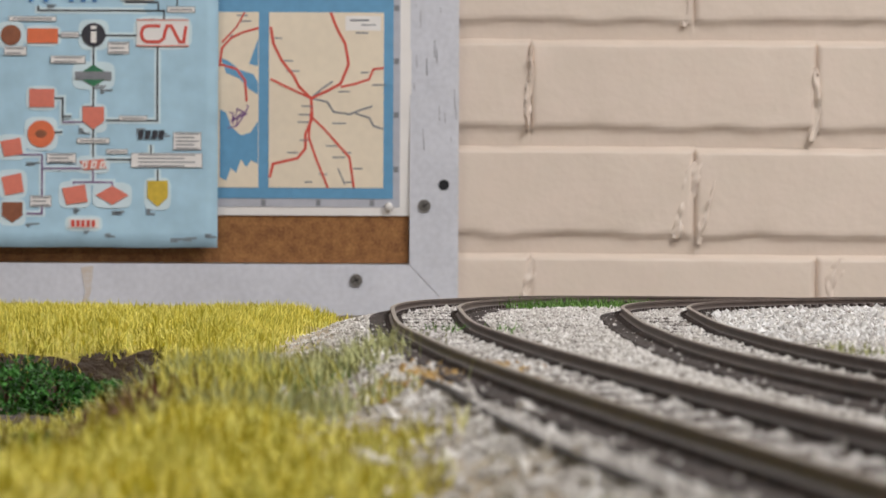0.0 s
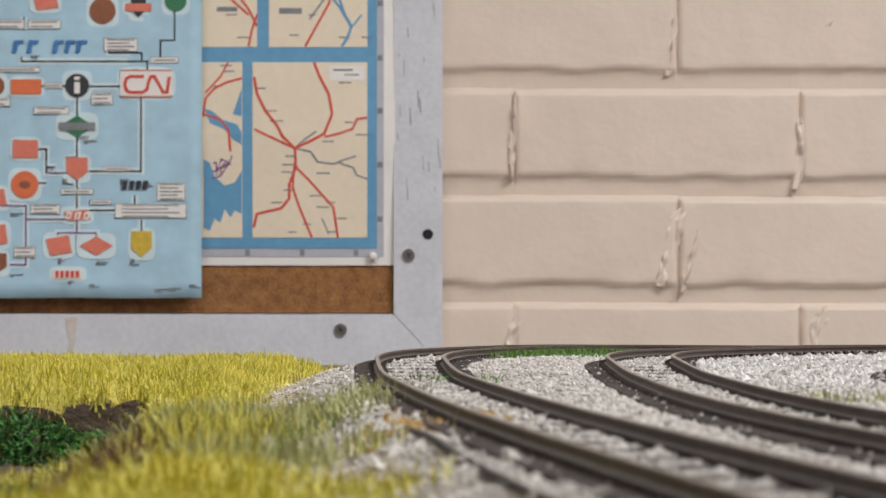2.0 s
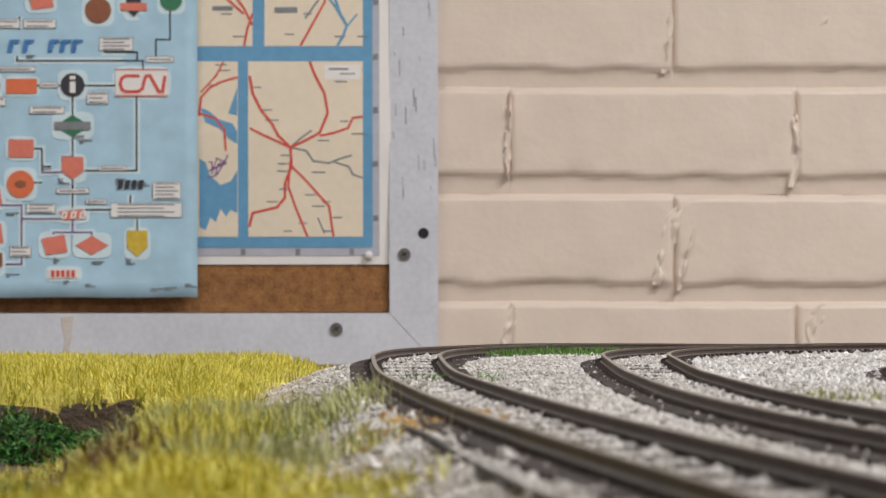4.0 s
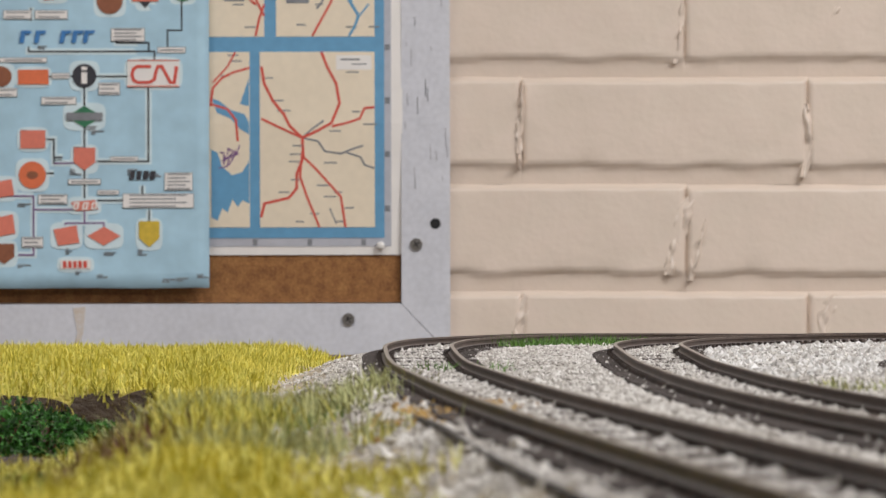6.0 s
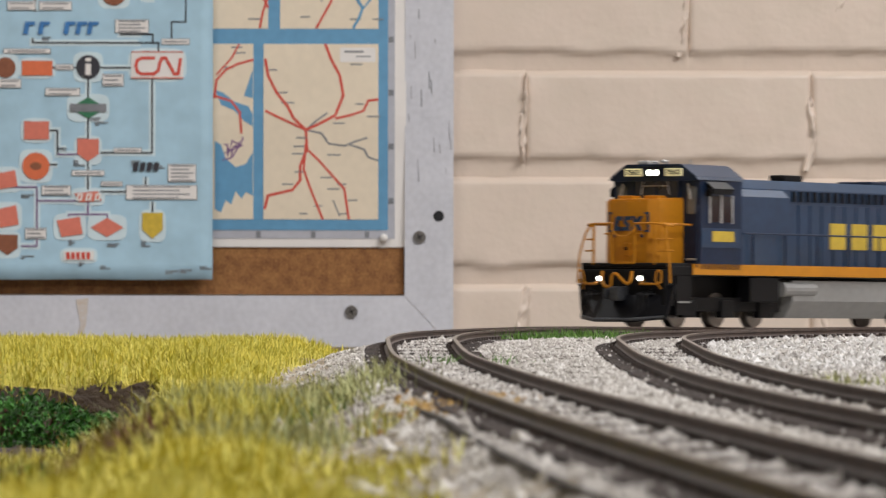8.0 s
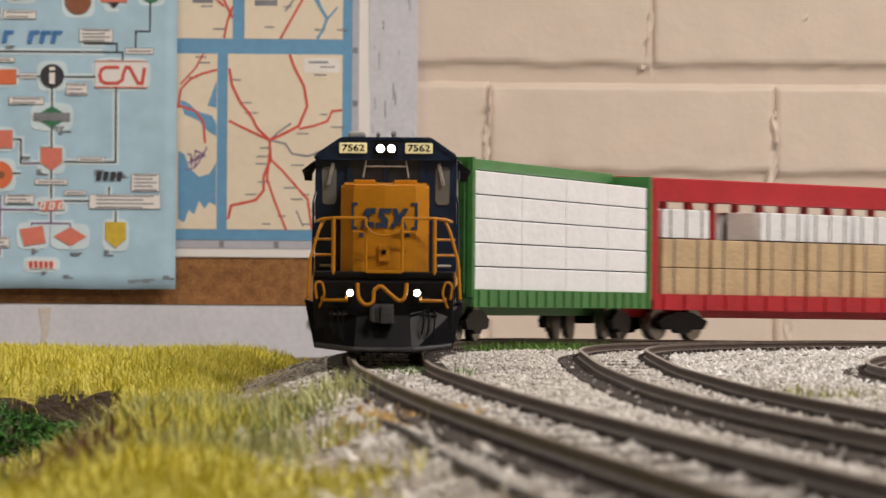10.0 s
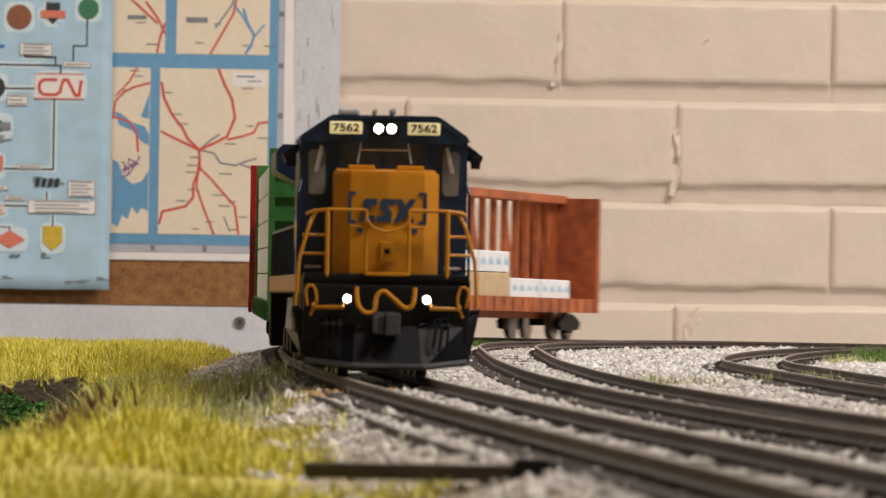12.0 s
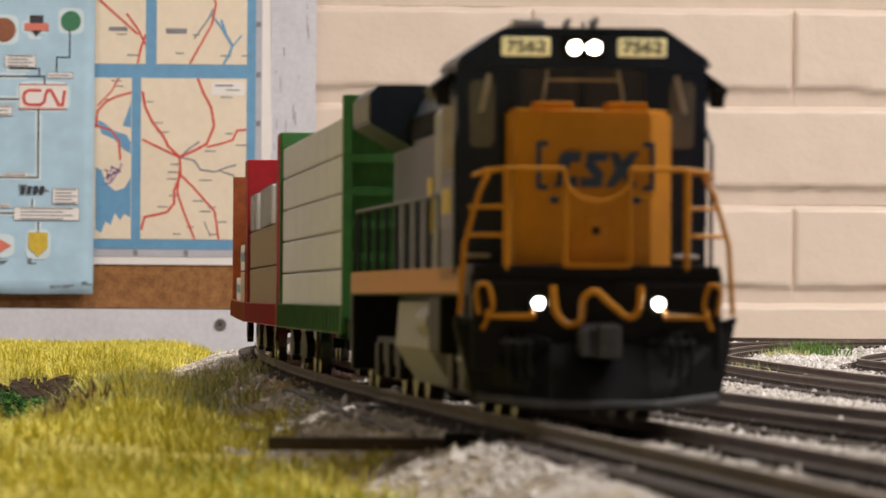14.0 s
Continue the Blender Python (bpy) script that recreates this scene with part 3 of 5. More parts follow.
    for k in range(3):
        cx = 122 + k * 16
        flat("badge_stroke", [(cx - 5, 382), (cx - 2, 369), (cx + 8, 369), (cx + 5, 382)], yl - 0.0008, 0.0002, PAPER_WHITE, p)
        flat("badge_stroke", [(cx - 1, 379), (cx + 1, 372), (cx + 4, 372), (cx + 2, 379)], yl - 0.0012, 0.0002, INK_SALMON, p)
    G("tilt", 106, 428, 46, 36, INK_SALMON)
    G("diamond", 172, 429, 58, 34, INK_SALMON)
    G("shield", 252, 426, 36, 46, INK_YELLOW)
    G("box", 122, 479, 54, 16, PAPER_WHITE)
    for k in range(5):
        flat("badge_stroke", slab(100 + k * 9, 473, 106 + k * 9, 485), y2 - 0.0006, 0.0002, INK_RED, p)
    G("round", -8, 147, 36, 36, INK_BROWN)
    G("shield", -4, 460, 36, 36, INK_BROWN)
    G("tilt", -4, 410, 40, 40, INK_SALMON)
    G("tilt", -6, 345, 40, 34, INK_SALMON)
    G("round", 183, 14, 46, 46, INK_BROWN)
    G("round", 312, -4, 38, 38, INK_GREEN)
    G("tilt", 82, -4, 46, 34, INK_SALMON)
    G("shield", 246, 6, 26, 40, INK_BLACK)
    G("box", 246, 8, 46, 14, INK_SALMON)
    for cx in (34, 60, 105, 126, 146):
        flat("badge_stroke", [(cx - 11, 88), (cx - 7, 66), (cx + 11, 66), (cx + 9, 72), (cx, 72), (cx - 3, 88)], yl - 0.0003, 0.0003, INK_BLUE, p)
    for cx in (222, 234, 246, 258):
        flat("badge_stroke", [(cx - 5, 330), (cx - 3, 314), (cx + 6, 314), (cx + 3, 330)], yl - 0.0003, 0.0003, INK_BLACK, p)
    rg = random.Random(5)
    for cx, cy in [(-60, 20), (-120, 150), (-60, 300), (-180, 230), (-240, 40), (-100, 400), (-180, 420), (-260, 340), (40, -70), (180, -70), (280, -80), (-100, -60)]:
        G(rg.choice(["box", "round", "shield", "diamond", "tilt"]), cx, cy, 44, 34, rg.choice([INK_SALMON, INK_ORANGE, INK_BROWN, INK_GREEN, INK_BLUE]))
    bm = bmesh.new()
    for k in range(46):
        w = 0.8 * rg.uniform(8, 30)
        cx, cy = [(26, 242), (118, 272), (112, 312), (214, 312), (232, 454), (104, 452), (172, 458), (122, 492), (160, 498), (275, 506), (300, 504), (336, 498), (20, 372), (56, 94), (130, 130), (236, 118), (150, 244), (250, 320), (20, 480), (138, 236)][k % 20]
        cy += 4.2 * (k // 20) * 0.9
        box(bm, wx(cx), wx(cx + w), yl, yl - 0.0002, wz(cy + 1), wz(cy - 1))
    tagged(part("caption_print", bm, INK_GREY, p), kind="stuff")
    flat("title_bar", slab(-20, -132, 150, -112), yl, 0.0002, INK_BLUE, p)


room()
notice_board()
map_sheet()
poster()
RIDGES = [(1190, 425, 60, 150, 0.010), (1222, 455, 44, 110, 0.006), (1412, 262, 12, 130, 0.007),
          (910, 235, 10, 150, 0.005), (912, 570, 14, 70, 0.009), (1462, 575, 30, 80, 0.008), (1188, 70, 8, 110, 0.004), (1460, 40, 30, 50, 0.005)]
for k, (a, b, w, h, half) in enumerate(RIDGES):
    paint_lump(wx(a), wz(b), w * PX, h * PX, k, half)


# ---- the model railway: ground, tracks, scenery ----
DEEP = 1.4                     # how much longer than wide the scenery's plan is drawn
CURVE_X = -0.0090
EASE_Y, EASE_R = 1.45, 1.05          # where the curve begins, gently
ARC_X, ARC_Y, ARC_R = 0.0130, 1.6002, 0.545


def main_x(y):
    """Main track's centre on its near stretch, before the curve."""
    u = np.maximum(1.08 - y / DEEP, 0.0)
    return CURVE_X + 0.0025 * np.minimum(u / 0.3, 1.0) + u * u * (0.100 - 0.034 * u)


def main_line(y_end=-0.75, x_end=3.2):
    """Centre line of the main track, far end first: straight, a wide curve, then a faint curve towards the viewer."""
    pts = []
    x = x_end
    while x > ARC_X + ARC_R:
        pts.append((x, ARC_Y + ARC_R))
        x -= 0.012
    for i in range(111):
        a = math.pi / 2 - i / 110 * (math.pi / 2 - math.atan(0.30 / EASE_R))
        pts.append((ARC_X + ARC_R - ARC_R * math.cos(a), ARC_Y + ARC_R * math.sin(a)))
    for i in range(1, 26):
        y = EASE_Y + 0.30 * (1 - i / 25)
        pts.append((CURVE_X + (y - EASE_Y) ** 2 / (2 * EASE_R) + 0.0004 * i / 25, y))
    y = EASE_Y - 0.012
    while y > y_end:
        pts.append((main_x(y), y))
        y -= 0.012
    return pts


def side_line(x0, y0, yc, R, near, soft=9.0, x_end=3.2):
    pts = []
    x = x_end
    while x > x0 + R:
        pts.append((x, yc + R))
        x -= 0.012
    for i in range(121):
        a = math.pi / 2 * (1 - i / 120)
        pts.append((x0 + R - R * math.cos(a), yc + R * math.sin(a)))
    y = yc - 0.012
    while y > near:
        pts.append((x0 + max(0, y0 - y) ** 2 / soft, y))
        y -= 0.012
    return pts


LINES = [main_line(), side_line(0.0520, 1.12, 1.45, 0.59, -0.72, 15.0), side_line(0.1170, 1.04, 1.30, 0.66, -0.70, 13.7), side_line(0.167, 0.95, 1.20, 0.64, 0.15, 10.0), side_line(0.221, 0.86, 1.10, 0.60, 0.15, 10.0)]
ARR = [np.array(p) for p in LINES]


def to_track(x, y):
    """Distance of points (arrays) from the nearest track centre."""
    best = np.full(x.shape, 9.0)
    for a in ARR:
        step = a[::3]
        for k in range(0, len(step), 40):
            c = step[k:k + 40]
            d = np.sqrt((x[..., None] - c[:, 0]) ** 2 + (y[..., None] - c[:, 1]) ** 2).min(-1)
            best = np.minimum(best, d)
    return best


def back_edge(x):
    """The layout's rear edge, for an array of x."""
    r = ARC_R + 0.028
    dx = np.clip(ARC_X + ARC_R - x, 0, r)
    y = ARC_Y + np.sqrt(np.maximum(r * r - dx * dx, 0))
    return np.where(x < -0.034, 1.19 * DEEP, np.maximum(y, 1.19 * DEEP))


def smooth_step(a, b, v):
    t = np.clip((v - a) / (b - a), 0, 1)
    return t * t * (3 - 2 * t)


def wob(x, y, f, seed=0.0):
    return (np.sin(x * f + 1.3 * np.sin(y * f * 0.7 + seed)) + np.sin(y * f * 1.31 + 1.7 * np.sin(x * f * 0.61 + 2 * seed + 1))) * 0.5


def left_of_main(x, y):
    """How far a point lies left of the main track's near stretch."""
    xm = np.where(y < EASE_Y, main_x(y), CURVE_X + (y - EASE_Y) ** 2 / (2 * EASE_R))
    return xm - x


def rise(y):
    """The roadbed climbs a little towards the curve and falls again behind it."""
    return 0.0026 * smooth_step(1.25, 1.58, y) - 0.0022 * smooth_step(1.72, 2.02, y)


def ground_z(x, y):
    d = to_track(x, y)
    left = left_of_main(x, y)
    z = -0.0034 + 0.0007 * smooth_step(0.013, 0.009, d)
    z = z + 0.0010 * wob(x, y, 95, 0.4) * smooth_step(0.012, 0.03, d)
    # the shoulder left of the main line falls to the grass
    z = z - 0.0058 * smooth_step(0.014, 0.036, left)
    v = y / DEEP
    # mound near the viewer
    m = np.exp(-(((x + 0.040) / 0.030) ** 2 + ((v - 0.44) / 0.12) ** 2))
    z = z + 0.0034 * m * smooth_step(0.016, 0.035, left)
    # ditch with a steep far bank
    dit = smooth_step(-0.0735, -0.0785, x / np.maximum(v, 0.1) + 0.003 * np.sin(v * 23)) * smooth_step(0.9535, 0.950, v + 0.002 * np.sin(x * 90)) * smooth_step(0.75, 0.84, v)
    z = z - 0.0115 * dit
    z = z - 0.009 * smooth_step(-0.062, -0.110, x / np.maximum(v, 0.1)) * smooth_step(0.36, 0.55, v) * smooth_step(0.86, 0.78, v)
    # far field
    z = z + 0.0066 * smooth_step(0.94, 1.0, v) * smooth_step(0.03, 0.06, left)
    return z + rise(y) * (1 - smooth_step(0.020, 0.050, left))


def ground():
    xs = np.concatenate([np.linspace(-1.6, -0.30, 14)[:-1], np.linspace(-0.30, 0.42, 250)[:-1], np.linspace(0.42, 3.3, 60)])
    vs = np.concatenate([np.linspace(0, 0.25, 16)[:-1], np.linspace(0.25, 1.0, 380)])
    X = np.repeat(xs[:, None], len(vs), 1)
    E = back_edge(xs)
    Y = -0.75 + (E[:, None] + 0.75) * vs[None, :]
    Z = ground_z(X, Y)
    rng = np.random.RandomState(4)
    Z = Z + rng.uniform(-0.0003, 0.0003, Z.shape)
    nx, ny = X.shape
    verts = np.stack([X.ravel(), Y.ravel(), Z.ravel()], 1).tolist()
    idx = np.arange(nx * ny).reshape(nx, ny)
    f = np.stack([idx[:-1, :-1].ravel(), idx[1:, :-1].ravel(), idx[1:, 1:].ravel(), idx[:-1, 1:].ravel()], 1)
    me = bpy.data.meshes.new("ground")
    me.from_pydata(verts, [], f.tolist())
    for m in (BALLAST_BASE, GRASS_BASE, BANK_SHADED, SOIL):
        me.materials.append(m)
    cx = X[:-1, :-1].ravel()
    cy = Y[:-1, :-1].ravel()
    left = left_of_main(cx, cy) + 0.006 * wob(cx, cy, 70)
    dz = (Z[:-1, 1:] - Z[:-1, :-1]).ravel() / np.maximum((Y[:-1, 1:] - Y[:-1, :-1]).ravel(), 1e-5)
    mi = np.where(left > 0.040, np.where((cy > 0.62 * DEEP) & (cy < 0.95 * DEEP) & (cx > -0.052 * cy / DEEP), 3, 1), np.where(left > 0.024, 3, 0))
    # low and steep ground takes the bank's brown, shade painted in
    mi = np.where((left > 0.03) & ((Z[:-1, :-1].ravel() < -0.012) | (np.abs(dz) > 0.5)), 2, mi)
    me.polygons.foreach_set("material_index", mi.astype(int).tolist())
    me.polygons.foreach_set("use_smooth", [True] * len(me.polygons))
    ob = tagged(new("ground", me), "scenic railway baseboard of ballast, sand and grass", "ground", kind="structure")
    # fascia round the board's edge
    verts, faces = [], []
    loop = [(x, e) for x, e in zip(xs[::2].tolist() + [3.3], back_edge(np.append(xs[::2], 3.3)).tolist())]
    loop = [(-1.6, -0.75)] + loop + [(3.3, -0.75)]
    n = len(loop)
    for x, y in loop:
        verts += [(x, y, -0.006), (x, y, -0.11)]
    for i in range(n):
        j = (i + 1) % n
        faces.append((2 * i, 2 * j, 2 * j + 1, 2 * i + 1))
    faces.append(tuple(2 * i + 1 for i in range(n)))
    fas = raw("fascia", verts, faces, FASCIA)
    tagged(fas, "brown fascia board under the railway", "fascia", kind="structure")
    # legs of the bench
    for x, y in ((-1.45, -0.6), (-1.45, 1.0), (0.9, -0.6), (0.9, 1.9), (3.1, -0.6), (3.1, 2.0)):
        leg = part("bench_leg", boxes((x - 0.035, x + 0.035, y - 0.035, y + 0.035, FLOOR, -0.111), bevel=0.003), FASCIA)
        tagged(leg, "square wooden leg under the railway board", "table leg", "bench legs", kind="structure")


# half profile of a rail: (across, height), rail head at 0
RAIL = [(-0.0011, -0.0025), (-0.0011, -0.0021), (-0.0003, -0.0016), (-0.0003, -0.0009), (-0.00055, -0.0006), (-0.0005, 0.0), (0.0005, 0.0), (0.00055, -0.0006), (0.0003, -0.0009), (0.0003, -0.0016), (0.0011, -0.0021), (0.0011, -0.0025)]


def sweep(name, pts, offset, parent):
    a = np.array(pts)
    t = np.gradient(a, axis=0)
    t /= np.linalg.norm(t, axis=1)[:, None]
    nrm = np.stack([-t[:, 1], t[:, 0]], 1)
    verts, faces, mats = [], [], []
    n = len(RAIL)
    for (x, y), (nx, ny) in zip(a, nrm):
        for o, z in RAIL:
            verts.append((x + nx * (offset + o), y + ny * (offset + o), z + rise(y)))
    for i in range(len(a) - 1):
        for k in range(n - 1):
            faces.append((i * n + k, i * n + k + 1, (i + 1) * n + k + 1, (i + 1) * n + k))
            mats.append(1 if k == 5 else 0)
    faces.append(tuple(range(n)))
    faces.append(tuple(range((len(a) - 1) * n, len(a) * n)))
    mats += [0, 0]
    ob = raw(name, verts, faces, [RAIL_SIDE, RAIL_TOP], parent)
    ob.data.polygons.foreach_set("material_index", mats)
    return ob


def tie_mesh():
    bm = bmesh.new()
    box(bm, -0.0148, 0.0148, -0.0013, 0.0013, -0.0045, -0.0025, bevel=0.0002, seg=1)
    for s in (-1, 1):
        for k in (-1, 1):
            box(bm, s * 0.00875 + k * 0.0016 - 0.0006, s * 0.00875 + k * 0.0016 + 0.0006, -0.0009, 0.0009, -0.0026, -0.0017)
    me = bpy.data.meshes.new("tie")
    bm.to_mesh(me)
    bm.free()
    me.materials.append(TIE)
    return me


def track(k, pts, me):
    tr = thing("track", ["weathered brown main line track on ballast", "weathered second track beside the main line", "weathered yard track with brown ties", "weathered outer yard track", "weathered outermost yard track"][k], "model track", "tracks")
    sweep("rail", pts, 0.00875, tr)
    sweep("rail", pts, -0.00875, tr)
    a = np.array(pts)
    seg = np.linalg.norm(np.diff(a, axis=0), axis=1)
    s = np.concatenate([[0], np.cumsum(seg)])
    pos = np.arange(0, s[-1], 0.0068)
    X, Y = np.interp(pos, s, a[:, 0]), np.interp(pos, s, a[:, 1])
    n = 0
    extra_v, extra_f = [], []
    base_v = np.array([v.co[:] for v in me.vertices])
    base_f = [tuple(p.vertices) for p in me.polygons]
    for i in range(1, len(pos) - 1):
        ang = math.atan2(Y[i + 1] - Y[i - 1], X[i + 1] - X[i - 1]) - math.pi / 2
        if n < 290 and 0.15 < Y[i] < 2.1 and X[i] < 0.3:
            ob = new("tie", me)
            ob.matrix_basis = pose(X[i], Y[i], rise(Y[i]), 0, 0, math.degrees(ang))
            ob.parent = tr
            n += 1
        else:
            c, sn = math.cos(ang), math.sin(ang)
            o = len(extra_v)
            extra_v += [(X[i] + v[0] * c - v[1] * sn, Y[i] + v[0] * sn + v[1] * c, v[2] + rise(Y[i])) for v in base_v]
            extra_f += [tuple(q + o for q in f) for f in base_f]
    if extra_v:
        tagged(raw("far_ties", extra_v, extra_f, TIE, tr), kind="stuff")


def scatter(n, x0, x1, y0, y1, seed, keep):
    rng = np.random.RandomState(seed)
    x, y = rng.uniform(x0, x1, n), rng.uniform(y0 * DEEP, y1 * DEEP, n)
    ok = (y < back_edge(x) - 0.002) & keep(x, y, rng)
    x, y = x[ok], y[ok]
    return x, y, ground_z(x, y), rng


def stones(name, x, y, z, size, rng, mat, label):
    """Loose angular grains: eight-sided crystals of uneven size."""
    n = len(x)
    base = np.array([(1, 0, 0), (-1, 0, 0), (0, 1, 0), (0, -1, 0), (0, 0, 1), (0, 0, -1)], float)
    tri = np.array([(0, 2, 4), (2, 1, 4), (1, 3, 4), (3, 0, 4), (2, 0, 5), (1, 2, 5), (3, 1, 5), (0, 3, 5)])
    s = size * rng.lognormal(0, 0.27, n)
    v = base[None] * rng.uniform(0.6, 1.3, (n, 6, 1))
    v = v + rng.uniform(-0.25, 0.25, (n, 6, 3))
    a = rng.uniform(0, 6.28, n)
    c, sn = np.cos(a)[:, None], np.sin(a)[:, None]
    vx = v[..., 0] * c - v[..., 1] * sn
    vy = v[..., 0] * sn + v[..., 1] * c
    V = np.stack([vx, vy, v[..., 2] * 0.75], 2) * s[:, None, None]
    V = V + np.stack([x, y, z + s * 0.25], 1)[:, None, :]
    F = tri[None] + (np.arange(n) * 6)[:, None, None]
    ob = raw(name, V.reshape(-1, 3).tolist(), F.reshape(-1, 3).tolist(), mat)
    return tagged(ob, label, name.replace("_", " "), kind="stuff")


def blades(name, x, y, z, length, width, lean, rng, mat, label, category="grass"):
    """Bent blades, each of three triangles, rooted at x, y, z."""
    n = len(x)
    L = length * rng.uniform(0.55, 1.25, n)
    a = rng.uniform(0, 6.28, n)
    tilt = np.abs(rng.normal(0, lean, n))
    dx, dy = np.cos(a) * np.sin(tilt), np.sin(a) * np.sin(tilt)
    dz = np.cos(tilt)
    b = rng.uniform(0, 6.28, n)
    wx_, wy_ = np.cos(b) * width, np.sin(b) * width
    P = np.stack([x, y, z - 0.0005], 1)
    D = np.stack([dx, dy, dz], 1) * L[:, None]
    W = np.stack([wx_, wy_, np.zeros(n)], 1)
    bend = np.stack([dx, dy, -0.3 * np.ones(n)], 1) * (L * 0.35)[:, None]
    V = np.stack([P - W, P + W, P + D * 0.55 - W * 0.7, P + D * 0.55 + W * 0.7, P + D + bend], 1)
    tri = np.array([(0, 1, 3), (0, 3, 2), (2, 3, 4)])
    F = tri[None] + (np.arange(n) * 5)[:, None, None]
    ob = raw(name, V.reshape(-1, 3).tolist(), F.reshape(-1, 3).tolist(), mat)
    return tagged(ob, label, category, kind="stuff")


def scenery():
    # ballast between and round the tracks
    x, y, z, r = scatter(260000, -0.06, 0.30, 0.18, 1.55, 1, lambda x, y, r: (left_of_main(x, y) < 0.026 + 0.012 * r.uniform(-1, 1, x.shape)) & (x < 0.06 + 0.14 * y))
    stones("ballast", x, y, z, 0.00054, r, BALLAST, "loose grey and white ballast stones")
    x, y, z, r = scatter(46000, 0.05, 0.40, 0.85, 1.45, 2, lambda x, y, r: (left_of_main(x, y) < -0.05) & (to_track(x, y) > 0.016))
    stones("rubble", x, y, z, 0.0009, r, ROCKS, "white broken stone rubble")
    x, y, z, r = scatter(900, -0.06, 0.05, 0.25, 0.9, 3, lambda x, y, r: (left_of_main(x, y) < 0.045) & (left_of_main(x, y) > 0.014))
    stones("loose_stones", x, y, z, 0.0013, r, BALLAST, "scattered larger grey stones beside the track")
    r = np.random.RandomState(31)
    x, y = -0.002 + r.normal(0, 0.006, 700), 0.89 + r.normal(0, 0.03, 700)
    stones("ochre_flock", x, y, ground_z(x, y), 0.0007, r, OCHRE, "ochre flock crumbs beside the track")
    # grass
    ditch = lambda x, y: (x < -0.0745 * y / DEEP) & (y > 0.79 * DEEP) & (y < 0.955 * DEEP)
    x, y, z, r = scatter(60000, -0.24, 0.0, 0.952, 1.188, 5, lambda x, y, r: (left_of_main(x, y) > 0.042 + 0.008 * r.uniform(-1, 1, x.shape)))
    blades("field_grass", x, y, z, 0.0042, 0.00028, 0.5, r, GRASS, "short bright yellow-green static grass field")
    x, y, z, r = scatter(120000, -0.14, 0.02, 0.12, 0.95, 6, lambda x, y, r: (left_of_main(x, y) > 0.036 + 0.012 * wob(x, y / DEEP, 55) + 0.006 * r.uniform(-1, 1, x.shape)) & ~ditch(x, y) & (wob(x, y / DEEP, 42, 2.0) > -0.62) & ((y < (0.60 + 0.03 * wob(x, y, 40)) * DEEP) | (r.uniform(0, 1, x.shape) < 0.04 + 0.5 * (x < -0.050 * y / DEEP))))
    blades("meadow_grass", x, y, z, 0.0044, 0.00024, 0.75, r, GRASS, "tufted yellow-green static grass on the mound")
    x, y, z, r = scatter(16000, 0.22, 0.42, 0.98, 1.22, 8, lambda x, y, r: to_track(x, y) > 0.019)
    blades("field_grass", x, y, z, 0.0042, 0.00028, 0.5, r, GRASS, "short yellow static grass beyond the yard")
    # tufts
    for k, (tx, ty, n, ln, mat) in enumerate([(-0.034, 0.75, 650, 0.0085, GRASS_PALE), (-0.045, 0.74, 600, 0.0080, GRASS_PALE), (-0.026, 0.72, 400, 0.0070, GRASS_PALE), (-0.040, 0.69, 420, 0.0095, GRASS), (-0.052, 0.71, 380, 0.0080, GRASS_PALE), (0.078, 0.755, 200, 0.0035, GRASS_PALE), (-0.040, 0.60, 400, 0.009, GRASS), (-0.030, 0.47, 300, 0.008, GRASS), (-0.045, 0.45, 300, 0.008, GRASS), (-0.028, 0.575, 400, 0.0075, GRASS_PALE), (-0.020, 0.60, 250, 0.006, GRASS_PALE), (-0.036, 0.55, 300, 0.0065, GRASS_PALE), (-0.034, 0.70, 260, 0.006, GRASS_GREEN), (0.022, 1.16, 500, 0.004, GRASS_GREEN), (0.034, 1.20, 500, 0.004, GRASS_GREEN), (0.048, 1.22, 400, 0.004, GRASS_GREEN), (0.005, 0.93, 120, 0.0035, GRASS_GREEN), (0.155, 1.02, 300, 0.004, GRASS_PALE), (0.115, 0.80, 250, 0.004, GRASS_PALE), (0.166, 1.05, 500, 0.006, GRASS_GREEN), (0.22, 0.96, 500, 0.006, GRASS_GREEN), (-0.020, 0.80, 250, 0.006, GRASS_PALE), (-0.046, 0.80, 300, 0.006, GRASS_PALE), (0.0, 0.20, 300, 0.004, GRASS_GREEN), (-0.012, 0.27, 260, 0.004, GRASS_GREEN)]):
        r = np.random.RandomState(80 + k)
        x, y = tx + r.normal(0, 0.0065, n), (ty + r.normal(0, 0.009, n)) * DEEP
        blades("grass_tuft", x, y, ground_z(x, y), ln, 0.00022, 0.7, r, mat, "small tuft of green grass fibres" if mat is GRASS_GREEN else "pale green tuft of long grass fibres", "grass tuft")
    for k, (tx, ty, n) in enumerate([(-0.051, 0.585, 900), (-0.062, 0.50, 400)]):
        r = np.random.RandomState(120 + k)
        x, y = tx + r.normal(0, 0.0045, n), (ty + r.normal(0, 0.012, n)) * DEEP
        blades("dry_twigs", x, y, ground_z(x, y) + 0.0012 + 0.0022 * r.uniform(0, 1, n), 0.0065, 0.00028, 1.25, r, TWIG, "heap of dry brown twigs", "twigs")
